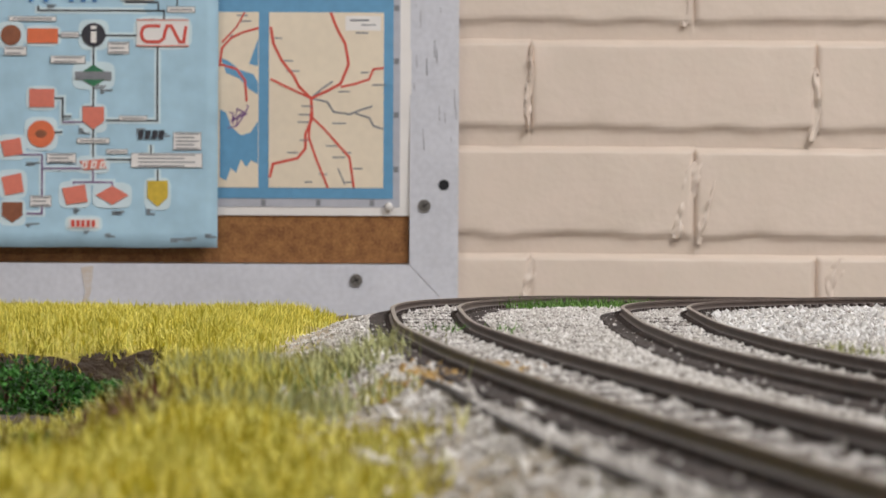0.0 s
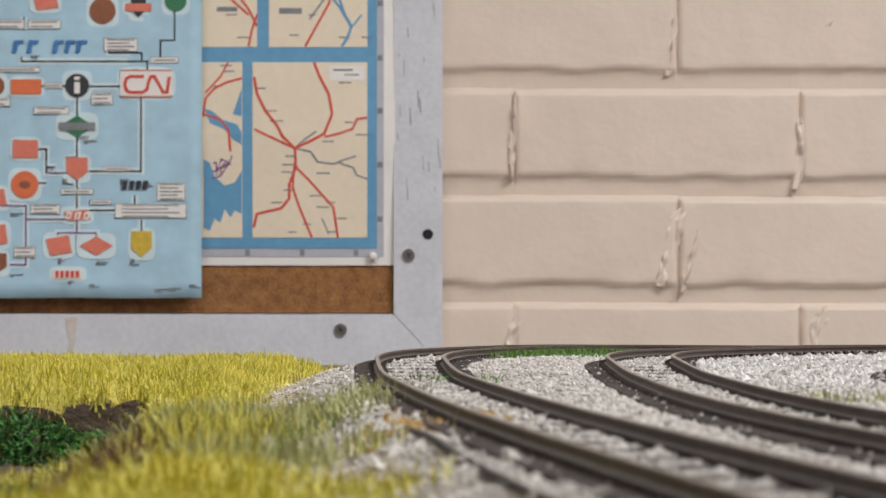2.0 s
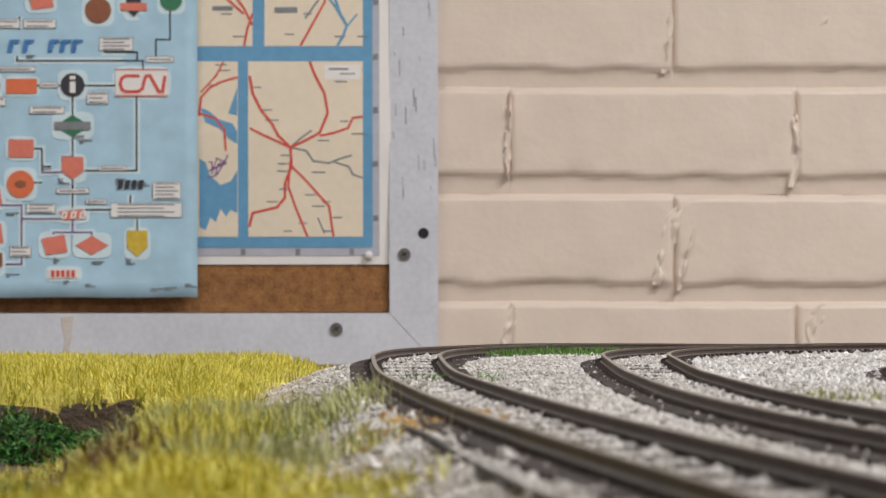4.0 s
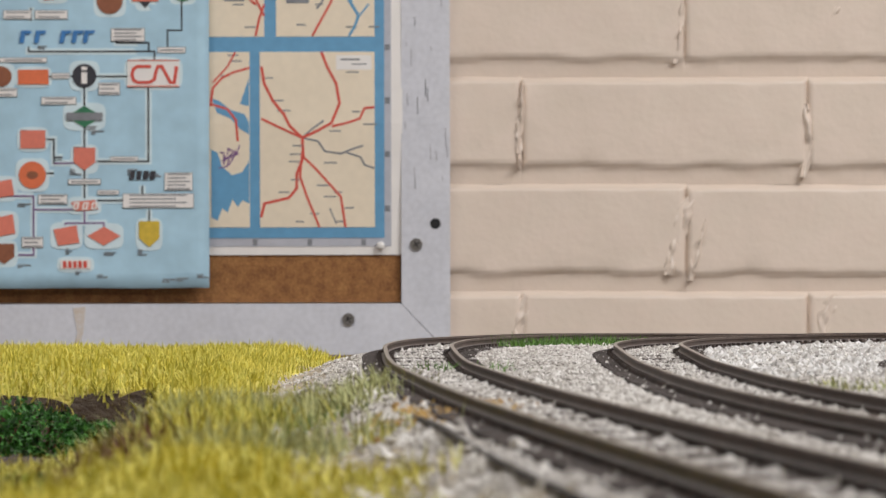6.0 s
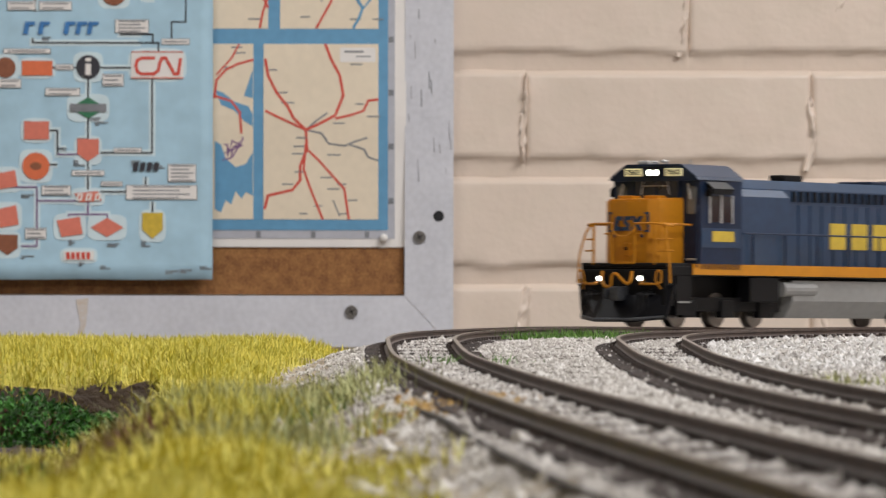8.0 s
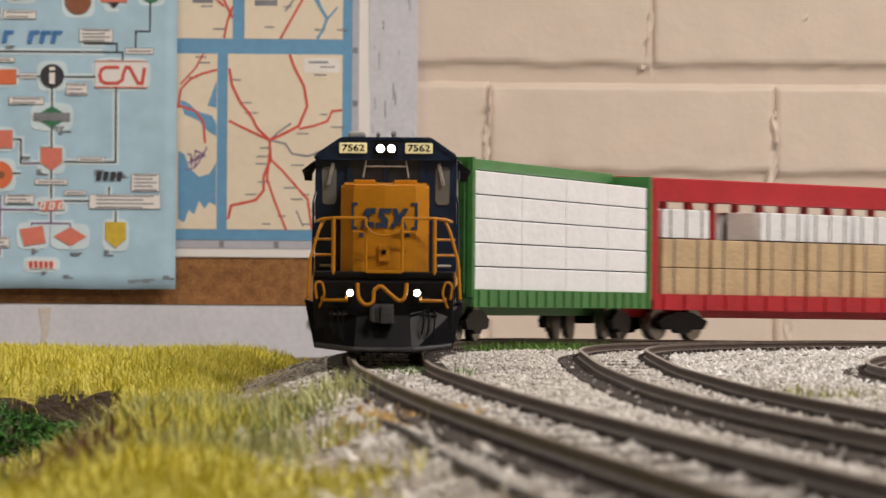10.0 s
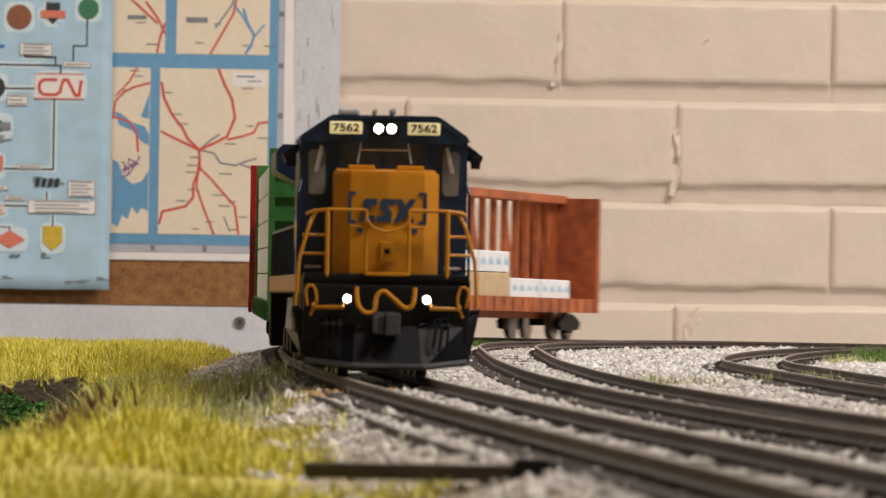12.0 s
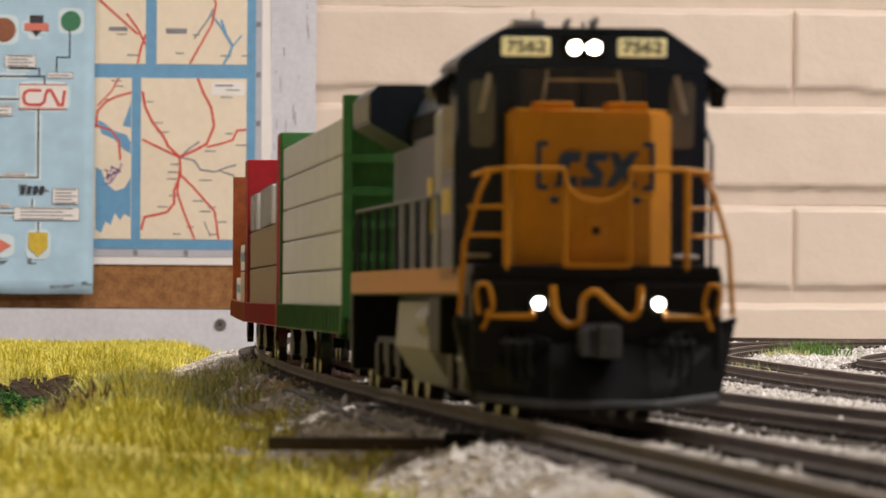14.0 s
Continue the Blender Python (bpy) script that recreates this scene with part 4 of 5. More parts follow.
    # bushes in the ditch
    for k, (bx, by, bz, br) in enumerate([(-0.092, 0.89, -0.0215, 0.0095), (-0.082, 0.90, -0.0215, 0.0065), (-0.102, 0.88, -0.0215, 0.0105), (-0.060, 0.535, -0.018, 0.007)]):
        r = np.random.RandomState(150 + k)
        by *= DEEP
        n = 1800
        v = r.normal(0, 1, (n, 3))
        v /= np.linalg.norm(v, axis=1)[:, None]
        rad = br * (0.55 + 0.45 * r.uniform(0, 1, n)) * (1 + 0.25 * np.sin(v[:, 0] * 5 + k) * np.sin(v[:, 2] * 6))
        P = v * rad[:, None] * np.array([1, 1, 0.75]) + np.array([bx, by, bz + br * 0.6])
        bush = thing("bush", "small dark green bush in the ditch", "bush", "bushes", pose(bx, by, bz))
        q = P - np.array([bx, by, bz])
        s = 0.0005
        o = r.normal(0, 1, (n, 3, 3)) * s
        V = (q[:, None] + o).reshape(-1, 3)
        raw("leaves", V.tolist(), np.arange(n * 3).reshape(-1, 3).tolist(), BUSH, bush)
        bm = bmesh.new()
        for i in range(5):
            rod(bm, (0, 0, -0.003), (br * 0.6 * math.cos(i * 1.3), br * 0.6 * math.sin(i * 1.3), br * 0.9), 0.0004, 5)
        part("stems", bm, TWIG, bush)
    # switch bar beside the points
    rod_thing = thing("switch_bar", "dark brown switch bar lying beside the main line", "switch bar")
    bm = bmesh.new()
    box(bm, -0.0042, 0.0243, 0.403, 0.4052, -0.0045, -0.0026, bevel=0.0003)
    part("bar", bm, TIE, rod_thing)
    part("end_block", boxes((0.0200, 0.0240, 0.4015, 0.407, -0.0045, -0.0018), bevel=0.0004), LOCO_BLACK, rod_thing)
    part("bar", pipe([(0.022, 0.404, -0.0026), (0.034, 0.400, -0.0026), (0.046, 0.398, -0.0026)], 0.0006), TIE, rod_thing)
    # wire lying across the shoulder
    w = part("feeder_wire", bent([(-0.006, 0.87, -0.0035), (-0.001, 0.77, -0.003), (0.003, 0.69, -0.0035), (0.010, 0.56, -0.0035), (0.017, 0.46, -0.0035)], 0.0006), TIE)
    tagged(w, "thin brown wire lying along the ballast", "wire")


ground()


# ---- the train ----
MM = 0.001


def B(*a, bevel=0.0):
    return boxes(*[[v * MM for v in q] for q in a], bevel=bevel * MM)


def P(pts, r, seg=8, smooth=False):
    pts = [tuple(v * MM for v in p) for p in pts]
    return bent(pts, r * MM, seg) if smooth else pipe(pts, r * MM, seg)


def pr(outline, y0, y1):
    return prism([(x * MM, z * MM) for x, z in outline], y0 * MM, y1 * MM)


def wheelset(truck, y, r):
    for s in (-1, 1):
        bm = bmesh.new()
        rod(bm, (s * 7.2 * MM, y * MM, r * MM), (s * 9.3 * MM, y * MM, r * MM), r * MM, 20)
        rod(bm, (s * 7.0 * MM, y * MM, r * MM), (s * 7.3 * MM, y * MM, r * MM), (r + 0.7) * MM, 20)
        rod(bm, (s * 9.3 * MM, y * MM, r * MM), (s * 9.5 * MM, y * MM, r * MM), r * 0.45 * MM, 12)
        part("wheel", bm, WHEEL, truck)


def freight_truck(car, y):
    t = part("truck", B((-3, 3, y - 3, y + 3, 5, 10), bevel=0.5), LOCO_BLACK, car)
    for s in (-1, 1):
        bm = prism([(p * MM, q * MM) for p, q in ((-14, 6.2), (-12, 3.6), (-5, 3.4), (-3.5, 2.2), (3.5, 2.2), (5, 3.4), (12, 3.6), (14, 6.2), (11, 7.5), (5, 9.2), (-5, 9.2), (-11, 7.5))], -0.9 * MM, 0.9 * MM)
        bmesh.ops.rotate(bm, verts=bm.verts, matrix=Matrix.Rotation(math.pi / 2, 3, "Z"))
        bmesh.ops.translate(bm, verts=bm.verts, vec=(s * 11.5 * MM, y * MM, 0))
        part("side_frame", bm, LOCO_BLACK, t)
    for w in (-10, 10):
        wheelset(t, y + w, 5.2)
    return t


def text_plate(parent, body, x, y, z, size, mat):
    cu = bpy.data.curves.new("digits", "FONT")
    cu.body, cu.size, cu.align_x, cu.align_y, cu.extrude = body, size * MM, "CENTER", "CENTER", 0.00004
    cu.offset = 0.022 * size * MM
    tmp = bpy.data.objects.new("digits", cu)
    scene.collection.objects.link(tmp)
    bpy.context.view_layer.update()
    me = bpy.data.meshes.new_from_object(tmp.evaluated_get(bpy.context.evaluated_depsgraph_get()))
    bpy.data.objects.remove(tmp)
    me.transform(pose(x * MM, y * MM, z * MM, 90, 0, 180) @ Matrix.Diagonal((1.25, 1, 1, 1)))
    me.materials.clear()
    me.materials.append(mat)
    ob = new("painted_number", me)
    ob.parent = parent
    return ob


def locomotive():
    """Six-axle diesel, nose towards +y, rail heads at z 0."""
    lo = thing("locomotive", "dark blue diesel locomotive with yellow nose, headlights lit", "locomotive")
    # frame and walkway
    part("walkway", B((-17.2, 17.2, -116, 112, 17.0, 20.2), bevel=0.4), LOCO_BLACK, lo)
    for s in (-1, 1):
        part("sill_stripe", B((s * 17.1, s * 17.40, -112, 97, 17.4, 21.0)), LOCO_YELLOW, lo, "yellow sill stripe")
    part("frame", B((-9, 9, -112, 108, 9, 17)), LOCO_BLACK, lo)
    # front pilot, plow
    pilot = part("pilot", B((-17.0, 17.0, 107, 113, 7, 19.0), bevel=0.6), LOCO_BLACK, lo)
    bm = bmesh.new()
    # V-shaped plow blade
    pts = [(-19.3, 110.5, 14.0), (-16.8, 112.5, 2.6), (-7, 119.0, 1.6), (7, 119.0, 1.6), (16.8, 112.5, 2.6), (19.3, 110.5, 14.0), (6.5, 114.5, 10.6), (-6.5, 114.5, 10.6)]
    f = [bm.verts.new(tuple(v * MM for v in p)) for p in pts]
    b = [bm.verts.new((p[0] * MM, (p[1] - 1.2) * MM, p[2] * MM)) for p in pts]
    for q in ((0, 1, 2, 7), (7, 2, 3, 6), (6, 3, 4, 5)):
        bm.faces.new([f[i] for i in q])
        bm.faces.new([b[i] for i in q][::-1])
    for i in range(8):
        j = (i + 1) % 8
        bm.faces.new((f[i], b[i], b[j], f[j]))
    bmesh.ops.recalc_face_normals(bm, faces=bm.faces)
    plow = part("plow", bm, PLOW, lo, "black snow plow blade")
    # grey lip along the blade's foot, coloured to stand for the headlights' reflection
    part("plow_lip", P([(-16.4, 112.9, 3.4), (-7.2, 119.2, 2.4), (7.2, 119.2, 2.4), (16.4, 112.9, 3.4)], 0.55), COUPLER, plow, "grey lower lip, headlight glint put into its colour")
    part("plow_rib", P([(-19.2, 110.9, 14.0), (-6.6, 114.8, 10.8)], 0.35), PLOW, plow)
    part("plow_rib", P([(19.2, 110.9, 14.0), (6.6, 114.8, 10.8)], 0.35), PLOW, plow)
    for s in (-1, 1):
        for x, y, z in ((11.0, 117.6, 5.5), (12.4, 117.0, 4.8), (9.7, 117.8, 6.0)):
            part("air_hose", P([(s * x, 113.6, 11.8), (s * x, y - 0.6, 10.8), (s * x, y, 8.5), (s * (x - 0.4), y - 0.3, z)], 0.24, 6, True), LOCO_BLACK, lo)
        part("hose_bracket", B((s * 11.0 - 2.2, s * 11.0 + 2.2, 113.4, 114.2, 10.6, 11.2), bevel=0.15), COUPLER, lo)
        part("step_light_bracket", B((s * 9.6 - 2.0, s * 9.6 + 2.0, 113, 114.6, 14.3, 15.0), bevel=0.2), LOCO_BLACK, lo)
        part("ditch_light", rod(bmesh.new(), (s * 8.15 * MM, 112.5 * MM, 16.0 * MM), (s * 8.15 * MM, 114.5 * MM, 16.0 * MM), 1.25 * MM, 16), LOCO_BLACK, lo)
        bm = bmesh.new()
        bmesh.ops.create_uvsphere(bm, u_segments=14, v_segments=8, radius=0.80 * MM, matrix=pose(s * 8.15 * MM, 114.6 * MM, 16.0 * MM) @ Matrix.Diagonal((1, 0.5, 1, 1)))
        part("ditch_lamp", bm, LED, lo, "glowing white ditch light", smooth=True)
        part("step_rail", P([(s * 9.0, 113.6, 15.4), (s * 9.0, 115.6, 14.2), (s * 15.0, 114.0, 14.2), (s * 15.0, 112.6, 15.0)], 0.3), LOCO_YELLOW, lo)
    part("coupler_pocket", B((-2.4, 2.4, 112, 116.2, 9.0, 13.4), bevel=0.4), COUPLER, lo)
    part("coupler", B((-2.6, 0.6, 116, 119.6, 8.6, 13.2), (0.4, 2.9, 116, 117.6, 8.8, 13.0), (2.0, 3.2, 117.4, 120.0, 9.2, 12.6), bevel=0.5), COUPLER, lo, "grey knuckle coupler")
    part("uncoupling_lever", bent([tuple(v * MM for v in p) for p in ((-5.6, 115.5, 18.4), (-5.2, 116, 15.2), (-3.8, 116, 14.2), (-1.4, 116, 16.0), (0.6, 116, 17.6), (2.2, 116, 16.6), (2.6, 116, 13.8), (4.4, 116, 13.2), (6.0, 116, 15.0), (6.3, 115.5, 18.4))], 0.5 * MM, 8), LOCO_YELLOW, lo, "bent yellow hose")
    part("rear_pilot", B((-17.0, 17.0, -119, -114, 4, 19.0), bevel=0.6), LOCO_BLACK, lo)
    part("rear_coupler", B((-1.6, 1.6, -132, -118, 9.0, 12.6), bevel=0.4), COUPLER, lo)
    # nose
    part("anticlimber", B((-16.9, 16.9, 96, 112.4, 19.6, 21.2), bevel=0.4), LOCO_BLACK, lo)
    bm = bmesh.new()
    plan = [(-10.7, 90), (-10.7, 106.8), (-7.6, 109.6), (0, 110.3), (7.6, 109.6), (10.7, 106.8), (10.7, 90)]
    low = [bm.verts.new((x * MM, y * MM, 21.0 * MM)) for x, y in plan]
    high = [bm.verts.new((x * MM, y * MM, (43.2 - 1.0 * max(0, (y - 90) / 20)) * MM)) for x, y in plan]
    bm.faces.new(low[::-1])
    bm.faces.new(high)
    for i in range(len(plan)):
        j = (i + 1) % len(plan)
        bm.faces.new((low[i], low[j], high[j], high[i]))
    bmesh.ops.recalc_face_normals(bm, faces=bm.faces)
    bmesh.ops.bevel(bm, geom=[e for e in bm.edges if all(v.co.z > 0.035 for v in e.verts)], offset=0.6 * MM, segments=2, affect="EDGES")
    nose = part("nose", bm, LOCO_YELLOW, lo, "golden yellow short nose")
    part("nose_hatch", B((-7.8, -2.2, 99, 104, 42.2, 43.6), bevel=0.25), LOCO_YELLOW, nose)
    part("nose_hatch", B((2.4, 7.8, 99, 104, 42.2, 43.6), bevel=0.25), LOCO_YELLOW, nose)
    part("brake_box", B((-1.4, 1.4, 109.9, 110.9, 23.6, 27.8), bevel=0.25), LOCO_YELLOW, nose)
    part("brake_knob", B((-0.5, 0.5, 110.8, 111.3, 25.4, 26.4), bevel=0.2), LOCO_BLACK, nose)
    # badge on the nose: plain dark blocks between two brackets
    for s in (-1, 1):
        part("bracket", B((s * 7.75 - 0.35, s * 7.75 + 0.35, 109.2, 109.75, 31.4, 38.0), (s * 7.2 - 0.7, s * 7.2 + 0.7, 109.4, 109.9, 31.4, 32.1), (s * 7.2 - 0.7, s * 7.2 + 0.7, 109.4, 109.9, 37.3, 38.0)), LOCO_BLUE_LIT, nose)
        part("badge_dot", B((s * 5.6 - 0.55, s * 5.6 + 0.55, 109.4, 110.0, 29.6, 30.6)), LOCO_BLUE_LIT, nose)
    # three slanted blocks, the first an open hook, the last a cross
    ch = [[(5.9, 31.8), (5.3, 32.6), (5.0, 35.8), (4.4, 36.6), (2.0, 36.6), (2.2, 35.2), (3.5, 35.2), (3.9, 33.2), (2.6, 33.2), (2.6, 31.8)],
          [(2.2, 31.8), (2.1, 33.1), (0.3, 33.1), (1.5, 34.6), (1.2, 36.6), (-1.7, 36.6), (-1.5, 35.3), (0.2, 35.3), (-1.0, 33.8), (-0.8, 31.8)],
          [(-1.2, 31.8), (-2.6, 34.2), (-1.9, 36.6), (-3.0, 36.6), (-3.6, 35.2), (-4.6, 36.6), (-6.0, 36.6), (-4.5, 34.2), (-5.6, 31.8), (-4.4, 31.8), (-3.7, 33.2), (-2.5, 31.8)]]
    for o in ch:
        part("badge_block", pr(o, 109.7, 110.42), LOCO_BLUE_LIT, nose)
    # cab
    cabo = [(-17.4, 19.2), (-17.4, 48.8), (-16.9, 49.7), (-11.5, 53.3), (-10.6, 53.7), (10.6, 53.7), (11.5, 53.3), (16.9, 49.7), (17.4, 48.8), (17.4, 19.2)]
    bm = pr(cabo, 68, 93)
    cab = part("cab", bm, LOCO_BLUE_SHADED, lo, "blue driver's cab, shade darkened into its paint")
    part("roof", pr([(-17.8, 48.9), (-17.1, 50.1), (-11.7, 53.8), (-10.7, 54.2), (10.7, 54.2), (11.7, 53.8), (17.1, 50.1), (17.8, 48.9), (17.3, 48.9), (11.3, 53.0), (10.5, 53.5), (-10.5, 53.5), (-11.3, 53.0), (-17.3, 48.9)], 67, 95.2), LOCO_BLUE_SHADED, cab)
    part("front_window", B((-8.8, 8.8, 92.8, 93.25, 43.0, 48.8)), GLASS_DARK, cab, "dark windscreen")
    part("side_front_window", pr([(-15.6, 38.0), (-15.8, 46.2), (-15.2, 46.9), (-12.6, 46.9), (-12.2, 46.2), (-12.2, 38.6), (-12.8, 37.6), (-15.0, 37.6)], 92.8, 93.3), GLASS_GREY, cab)
    part("side_front_window", pr([(15.6, 38.0), (15.8, 46.2), (15.2, 46.9), (12.6, 46.9), (12.2, 46.2), (12.2, 38.6), (12.8, 37.6), (15.0, 37.6)], 92.8, 93.3), GLASS_GREY, cab)
    part("window_pillar", B((-9.6, -8.6, 92.8, 93.6, 42.0, 49.2), (8.6, 9.6, 92.8, 93.6, 42.0, 49.2), (-0.5, 0.5, 92.8, 93.6, 42.6, 49.2), (-9.6, 9.6, 92.8, 93.6, 48.8, 49.4)), LOCO_BLUE_SHADED, cab)
    for s in (-1, 1):
        part("wiper", P([(s * 13.2, 93.8, 47.8), (s * 14.4, 94.0, 42.4)], 0.2), SILVER, cab)
        part("wiper", P([(s * 12.8, 93.8, 47.6), (s * 13.9, 94.0, 42.5)], 0.16), SILVER, cab)
        part("wiper", P([(s * 4.9, 93.8, 48.4), (s * 5.6, 94.0, 44.2)], 0.2), SILVER, cab)
        part("side_window", B((s * 17.2, s * 17.55, 74, 87, 35.0, 43.6)), GLASS_DARK, cab)
        part("window_frame", B((s * 17.3, s * 17.7, 80.0, 81.0, 34.6, 44.0), (s * 17.3, s * 17.7, 73.4, 74.2, 34.6, 44.0), (s * 17.3, s * 17.7, 87, 87.8, 34.6, 44.0), bevel=0.1), SILVER, cab)
        part("sun_shade", pr([(s * 17.5, 47.2), (s * 17.8, 48.4), (s * 20.9, 46.0), (s * 20.2, 44.2), (s * 18.4, 45.4)], 78, 90), LOCO_BLACK, cab, "black sun shade")
        part("mirror", B((s * 18.2, s * 20.2, 90.4, 91.2, 43.4, 46.0), bevel=0.2), LOCO_BLACK, cab)
        part("grab_iron", P([(s * 13.0, 93.2, 22.5), (s * 13.0, 94.4, 22.5), (s * 16.0, 94.4, 22.5), (s * 16.0, 93.2, 22.5)], 0.25), SILVER, cab)
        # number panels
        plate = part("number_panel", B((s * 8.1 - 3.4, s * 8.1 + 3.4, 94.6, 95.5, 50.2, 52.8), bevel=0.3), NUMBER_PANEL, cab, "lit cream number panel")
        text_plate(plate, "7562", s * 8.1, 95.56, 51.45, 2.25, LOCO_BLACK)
    part("wiper_bar", P([(-5.2, 93.9, 47.0), (5.2, 93.9, 47.0)], 0.16), SILVER, cab)
    part("number_fascia", pr([(-17.0, 48.6), (-16.6, 49.5), (-11.3, 53.0), (-10.5, 53.4), (10.5, 53.4), (11.3, 53.0), (16.6, 49.5), (17.0, 48.6)], 92.9, 94.8), LOCO_BLUE_SHADED, cab)
    part("headlight_housing", B((-3.0, 3.0, 94.6, 95.6, 49.9, 53.0), bevel=0.5), LOCO_BLACK, cab)
    for s in (-1, 1):
        bm = bmesh.new()
        bmesh.ops.create_uvsphere(bm, u_segments=14, v_segments=8, radius=1.0 * MM, matrix=pose(s * 1.35 * MM, 95.5 * MM, 51.4 * MM) @ Matrix.Diagonal((1, 0.4, 1, 1)))
        part("headlight", bm, LED_SOFT, cab, "glowing white headlight", smooth=True)
    part("roof_vent", B((5.0, 9.4, 84, 91, 54.0, 55.6), bevel=0.6), SILVER, cab)
    part("horn", P([(-1.8, 90, 54.0), (-1.8, 90, 55.2), (-1.8, 93, 55.3)], 0.5), SILVER, cab)
    part("horn", P([(2.0, 90, 54.0), (2.0, 90, 55.0), (2.0, 93, 55.2)], 0.4), SILVER, cab)
    part("antenna", P([(-2, 76, 53.5), (-2, 76, 56.0)], 0.25), SILVER, cab)
    for s in (-1, 1):
        part("cab_panel", B((s * 17.3, s * 17.6, 69.0, 92.4, 26.5, 33.0)), LOCO_BLUE_LIT, cab)
        part("side_number_bar", B((s * 17.5, s * 17.75, 73, 86, 28.5, 32.0)), INK_YELLOW, cab)
    # long hood
    hood_o = [(-10.0, 19.2), (-10.0, 47.0), (-8.5, 50.0), (8.5, 50.0), (10.0, 47.0), (10.0, 19.2)]
    hd = part("long_hood", pr(hood_o, -112, 68), LOCO_BLUE_LIT, lo, "blue long engine hood")
    part("blower_housing", pr([(-15.6, 19.2), (-15.6, 44), (-13, 46.5), (-10, 46.5), (-10, 19.2)], 36, 67), LOCO_BLUE_LIT, hd)
    part("blower_housing", pr([(15.6, 19.2), (15.6, 44), (13, 46.5), (10, 46.5), (10, 19.2)], 36, 67), LOCO_GREY, hd)
    for s in (-1, 1):
        for i in range(18):
            y = 26 - i * 7.4
            part("hood_door", B((s * 9.9, s * 10.35, y - 3.1, y + 3.1, 21, 42), bevel=0.12), LOCO_BLUE_LIT, hd)
        for i in range(30):
            y = 24 - i * 4.4
            part("louvre", B((s * 9.9, s * 10.7, y, y + 1.6, 43, 46.5)), LOCO_BLACK, hd)
    for s in (-1, 1):
        for k in range(3):
            part("letter_block", B((s * 10.36, s * 10.6, -8 - k * 14, 2 - k * 14, 27, 36)), INK_YELLOW, hd)
    rad = part("radiator", pr([(-10, 42.0), (-17.2, 46.0), (-17.2, 51.0), (-15.8, 52.4), (15.8, 52.4), (17.2, 51.0), (17.2, 46.0), (10, 42.0)], -110, -72), LOCO_BLUE_SHADED, lo, "wide winged radiator")
    for s in (-1, 1):
        for i in range(9):
            y = -108 + i * 4
            part("grille_panel", B((s * 17.1, s * 17.5, y, y + 3, 46.6, 50.6)), LOCO_GREY, rad)
    part("exhaust", B((-3, 3, 8, 20, 50, 52.4), bevel=0.5), LOCO_BLACK, hd)
    part("roof_fan_hatch", B((-7, 7, -60, -30, 50.0, 51.2), bevel=0.4), LOCO_BLUE_SHADED, hd)
    # handrails
    for s in (-1, 1):
        ys = [60, 40, 20, 0, -20, -40, -60, -80, -100]
        for y in ys:
            part("stanchion", P([(s * 16.8, y, 19), (s * 16.8, y, 31.5)], 0.35), LOCO_BLUE_SHADED, lo)
        part("handrail", P([(s * 16.8, 66, 31.5), (s * 16.8, -106, 31.5), (s * 16.8, -113, 20)], 0.32), LOCO_BLUE_SHADED, lo)
        # front platform rails
        part("front_handrail", P([(s * 14.4, 94, 34.0), (s * 14.6, 110, 34.0), (s * 16.0, 111.4, 31.0), (s * 18.0, 112.0, 24.0), (s * 18.6, 112.2, 14.5)], 0.38), LOCO_YELLOW, lo, "yellow grab rail")
        part("front_handrail", P([(s * 12.3, 112, 20.5), (s * 12.3, 112, 34.2)], 0.5), LOCO_YELLOW, lo)
        part("front_handrail", P([(s * 16.4, 107, 33.4), (s * 15.4, 110.8, 33.8), (s * 12.3, 112, 34.2), (s * 4.4, 112.6, 34.2)], 0.36), LOCO_YELLOW, lo)
        part("front_handrail", P([(s * 4.4, 112.6, 34.2), (s * 4.4, 112.6, 21.0)], 0.36), LOCO_YELLOW, lo)
        part("front_handrail", P([(s * 7.6, 112.4, 30.8), (s * 4.4, 112.6, 30.8)], 0.28), LOCO_YELLOW, lo)
        part("front_handrail", P([(s * 12.3, 112, 29.0), (s * 17.2, 109, 29.0)], 0.3), LOCO_YELLOW, lo)
        part("front_handrail", P([(s * 12.3, 112, 25.2), (s * 17.6, 109, 25.2)], 0.3), LOCO_YELLOW, lo)
        part("corner_post", P([(s * 17.8, 95.5, 20), (s * 17.8, 95.5, 38), (s * 17.2, 94.0, 40.5)], 0.3), LOCO_BLUE_SHADED, lo)
        part("grab_rail", P([(s * 15.6, 113.2, 12.5), (s * 14.4, 114.6, 15.5), (s * 14.9, 114.6, 18.2), (s * 15.9, 114.6, 18.6), (s * 16.6, 114.6, 17.6), (s * 16.2, 114.2, 14.5)], 0.3, smooth=True), LOCO_YELLOW, lo)
        part("step_well", B((s * 14.0, s * 17.4, 98, 107, 4.0, 17.0)), LOCO_BLACK, lo)
        part("step", B((s * 14.0, s * 17.8, 99, 106, 8.0, 8.6)), LOCO_GREY, lo)
        part("battery_box", B((s * 11.5, s * 17.0, 44, 62, 8.5, 16.8), bevel=0.5), LOCO_BLACK, lo)
        part("air_tank", rod(bmesh.new(), (s * 14.5 * MM, 20 * MM, 13 * MM), (s * 14.5 * MM, 40 * MM, 13 * MM), 2.6 * MM, 14), LOCO_GREY, lo)
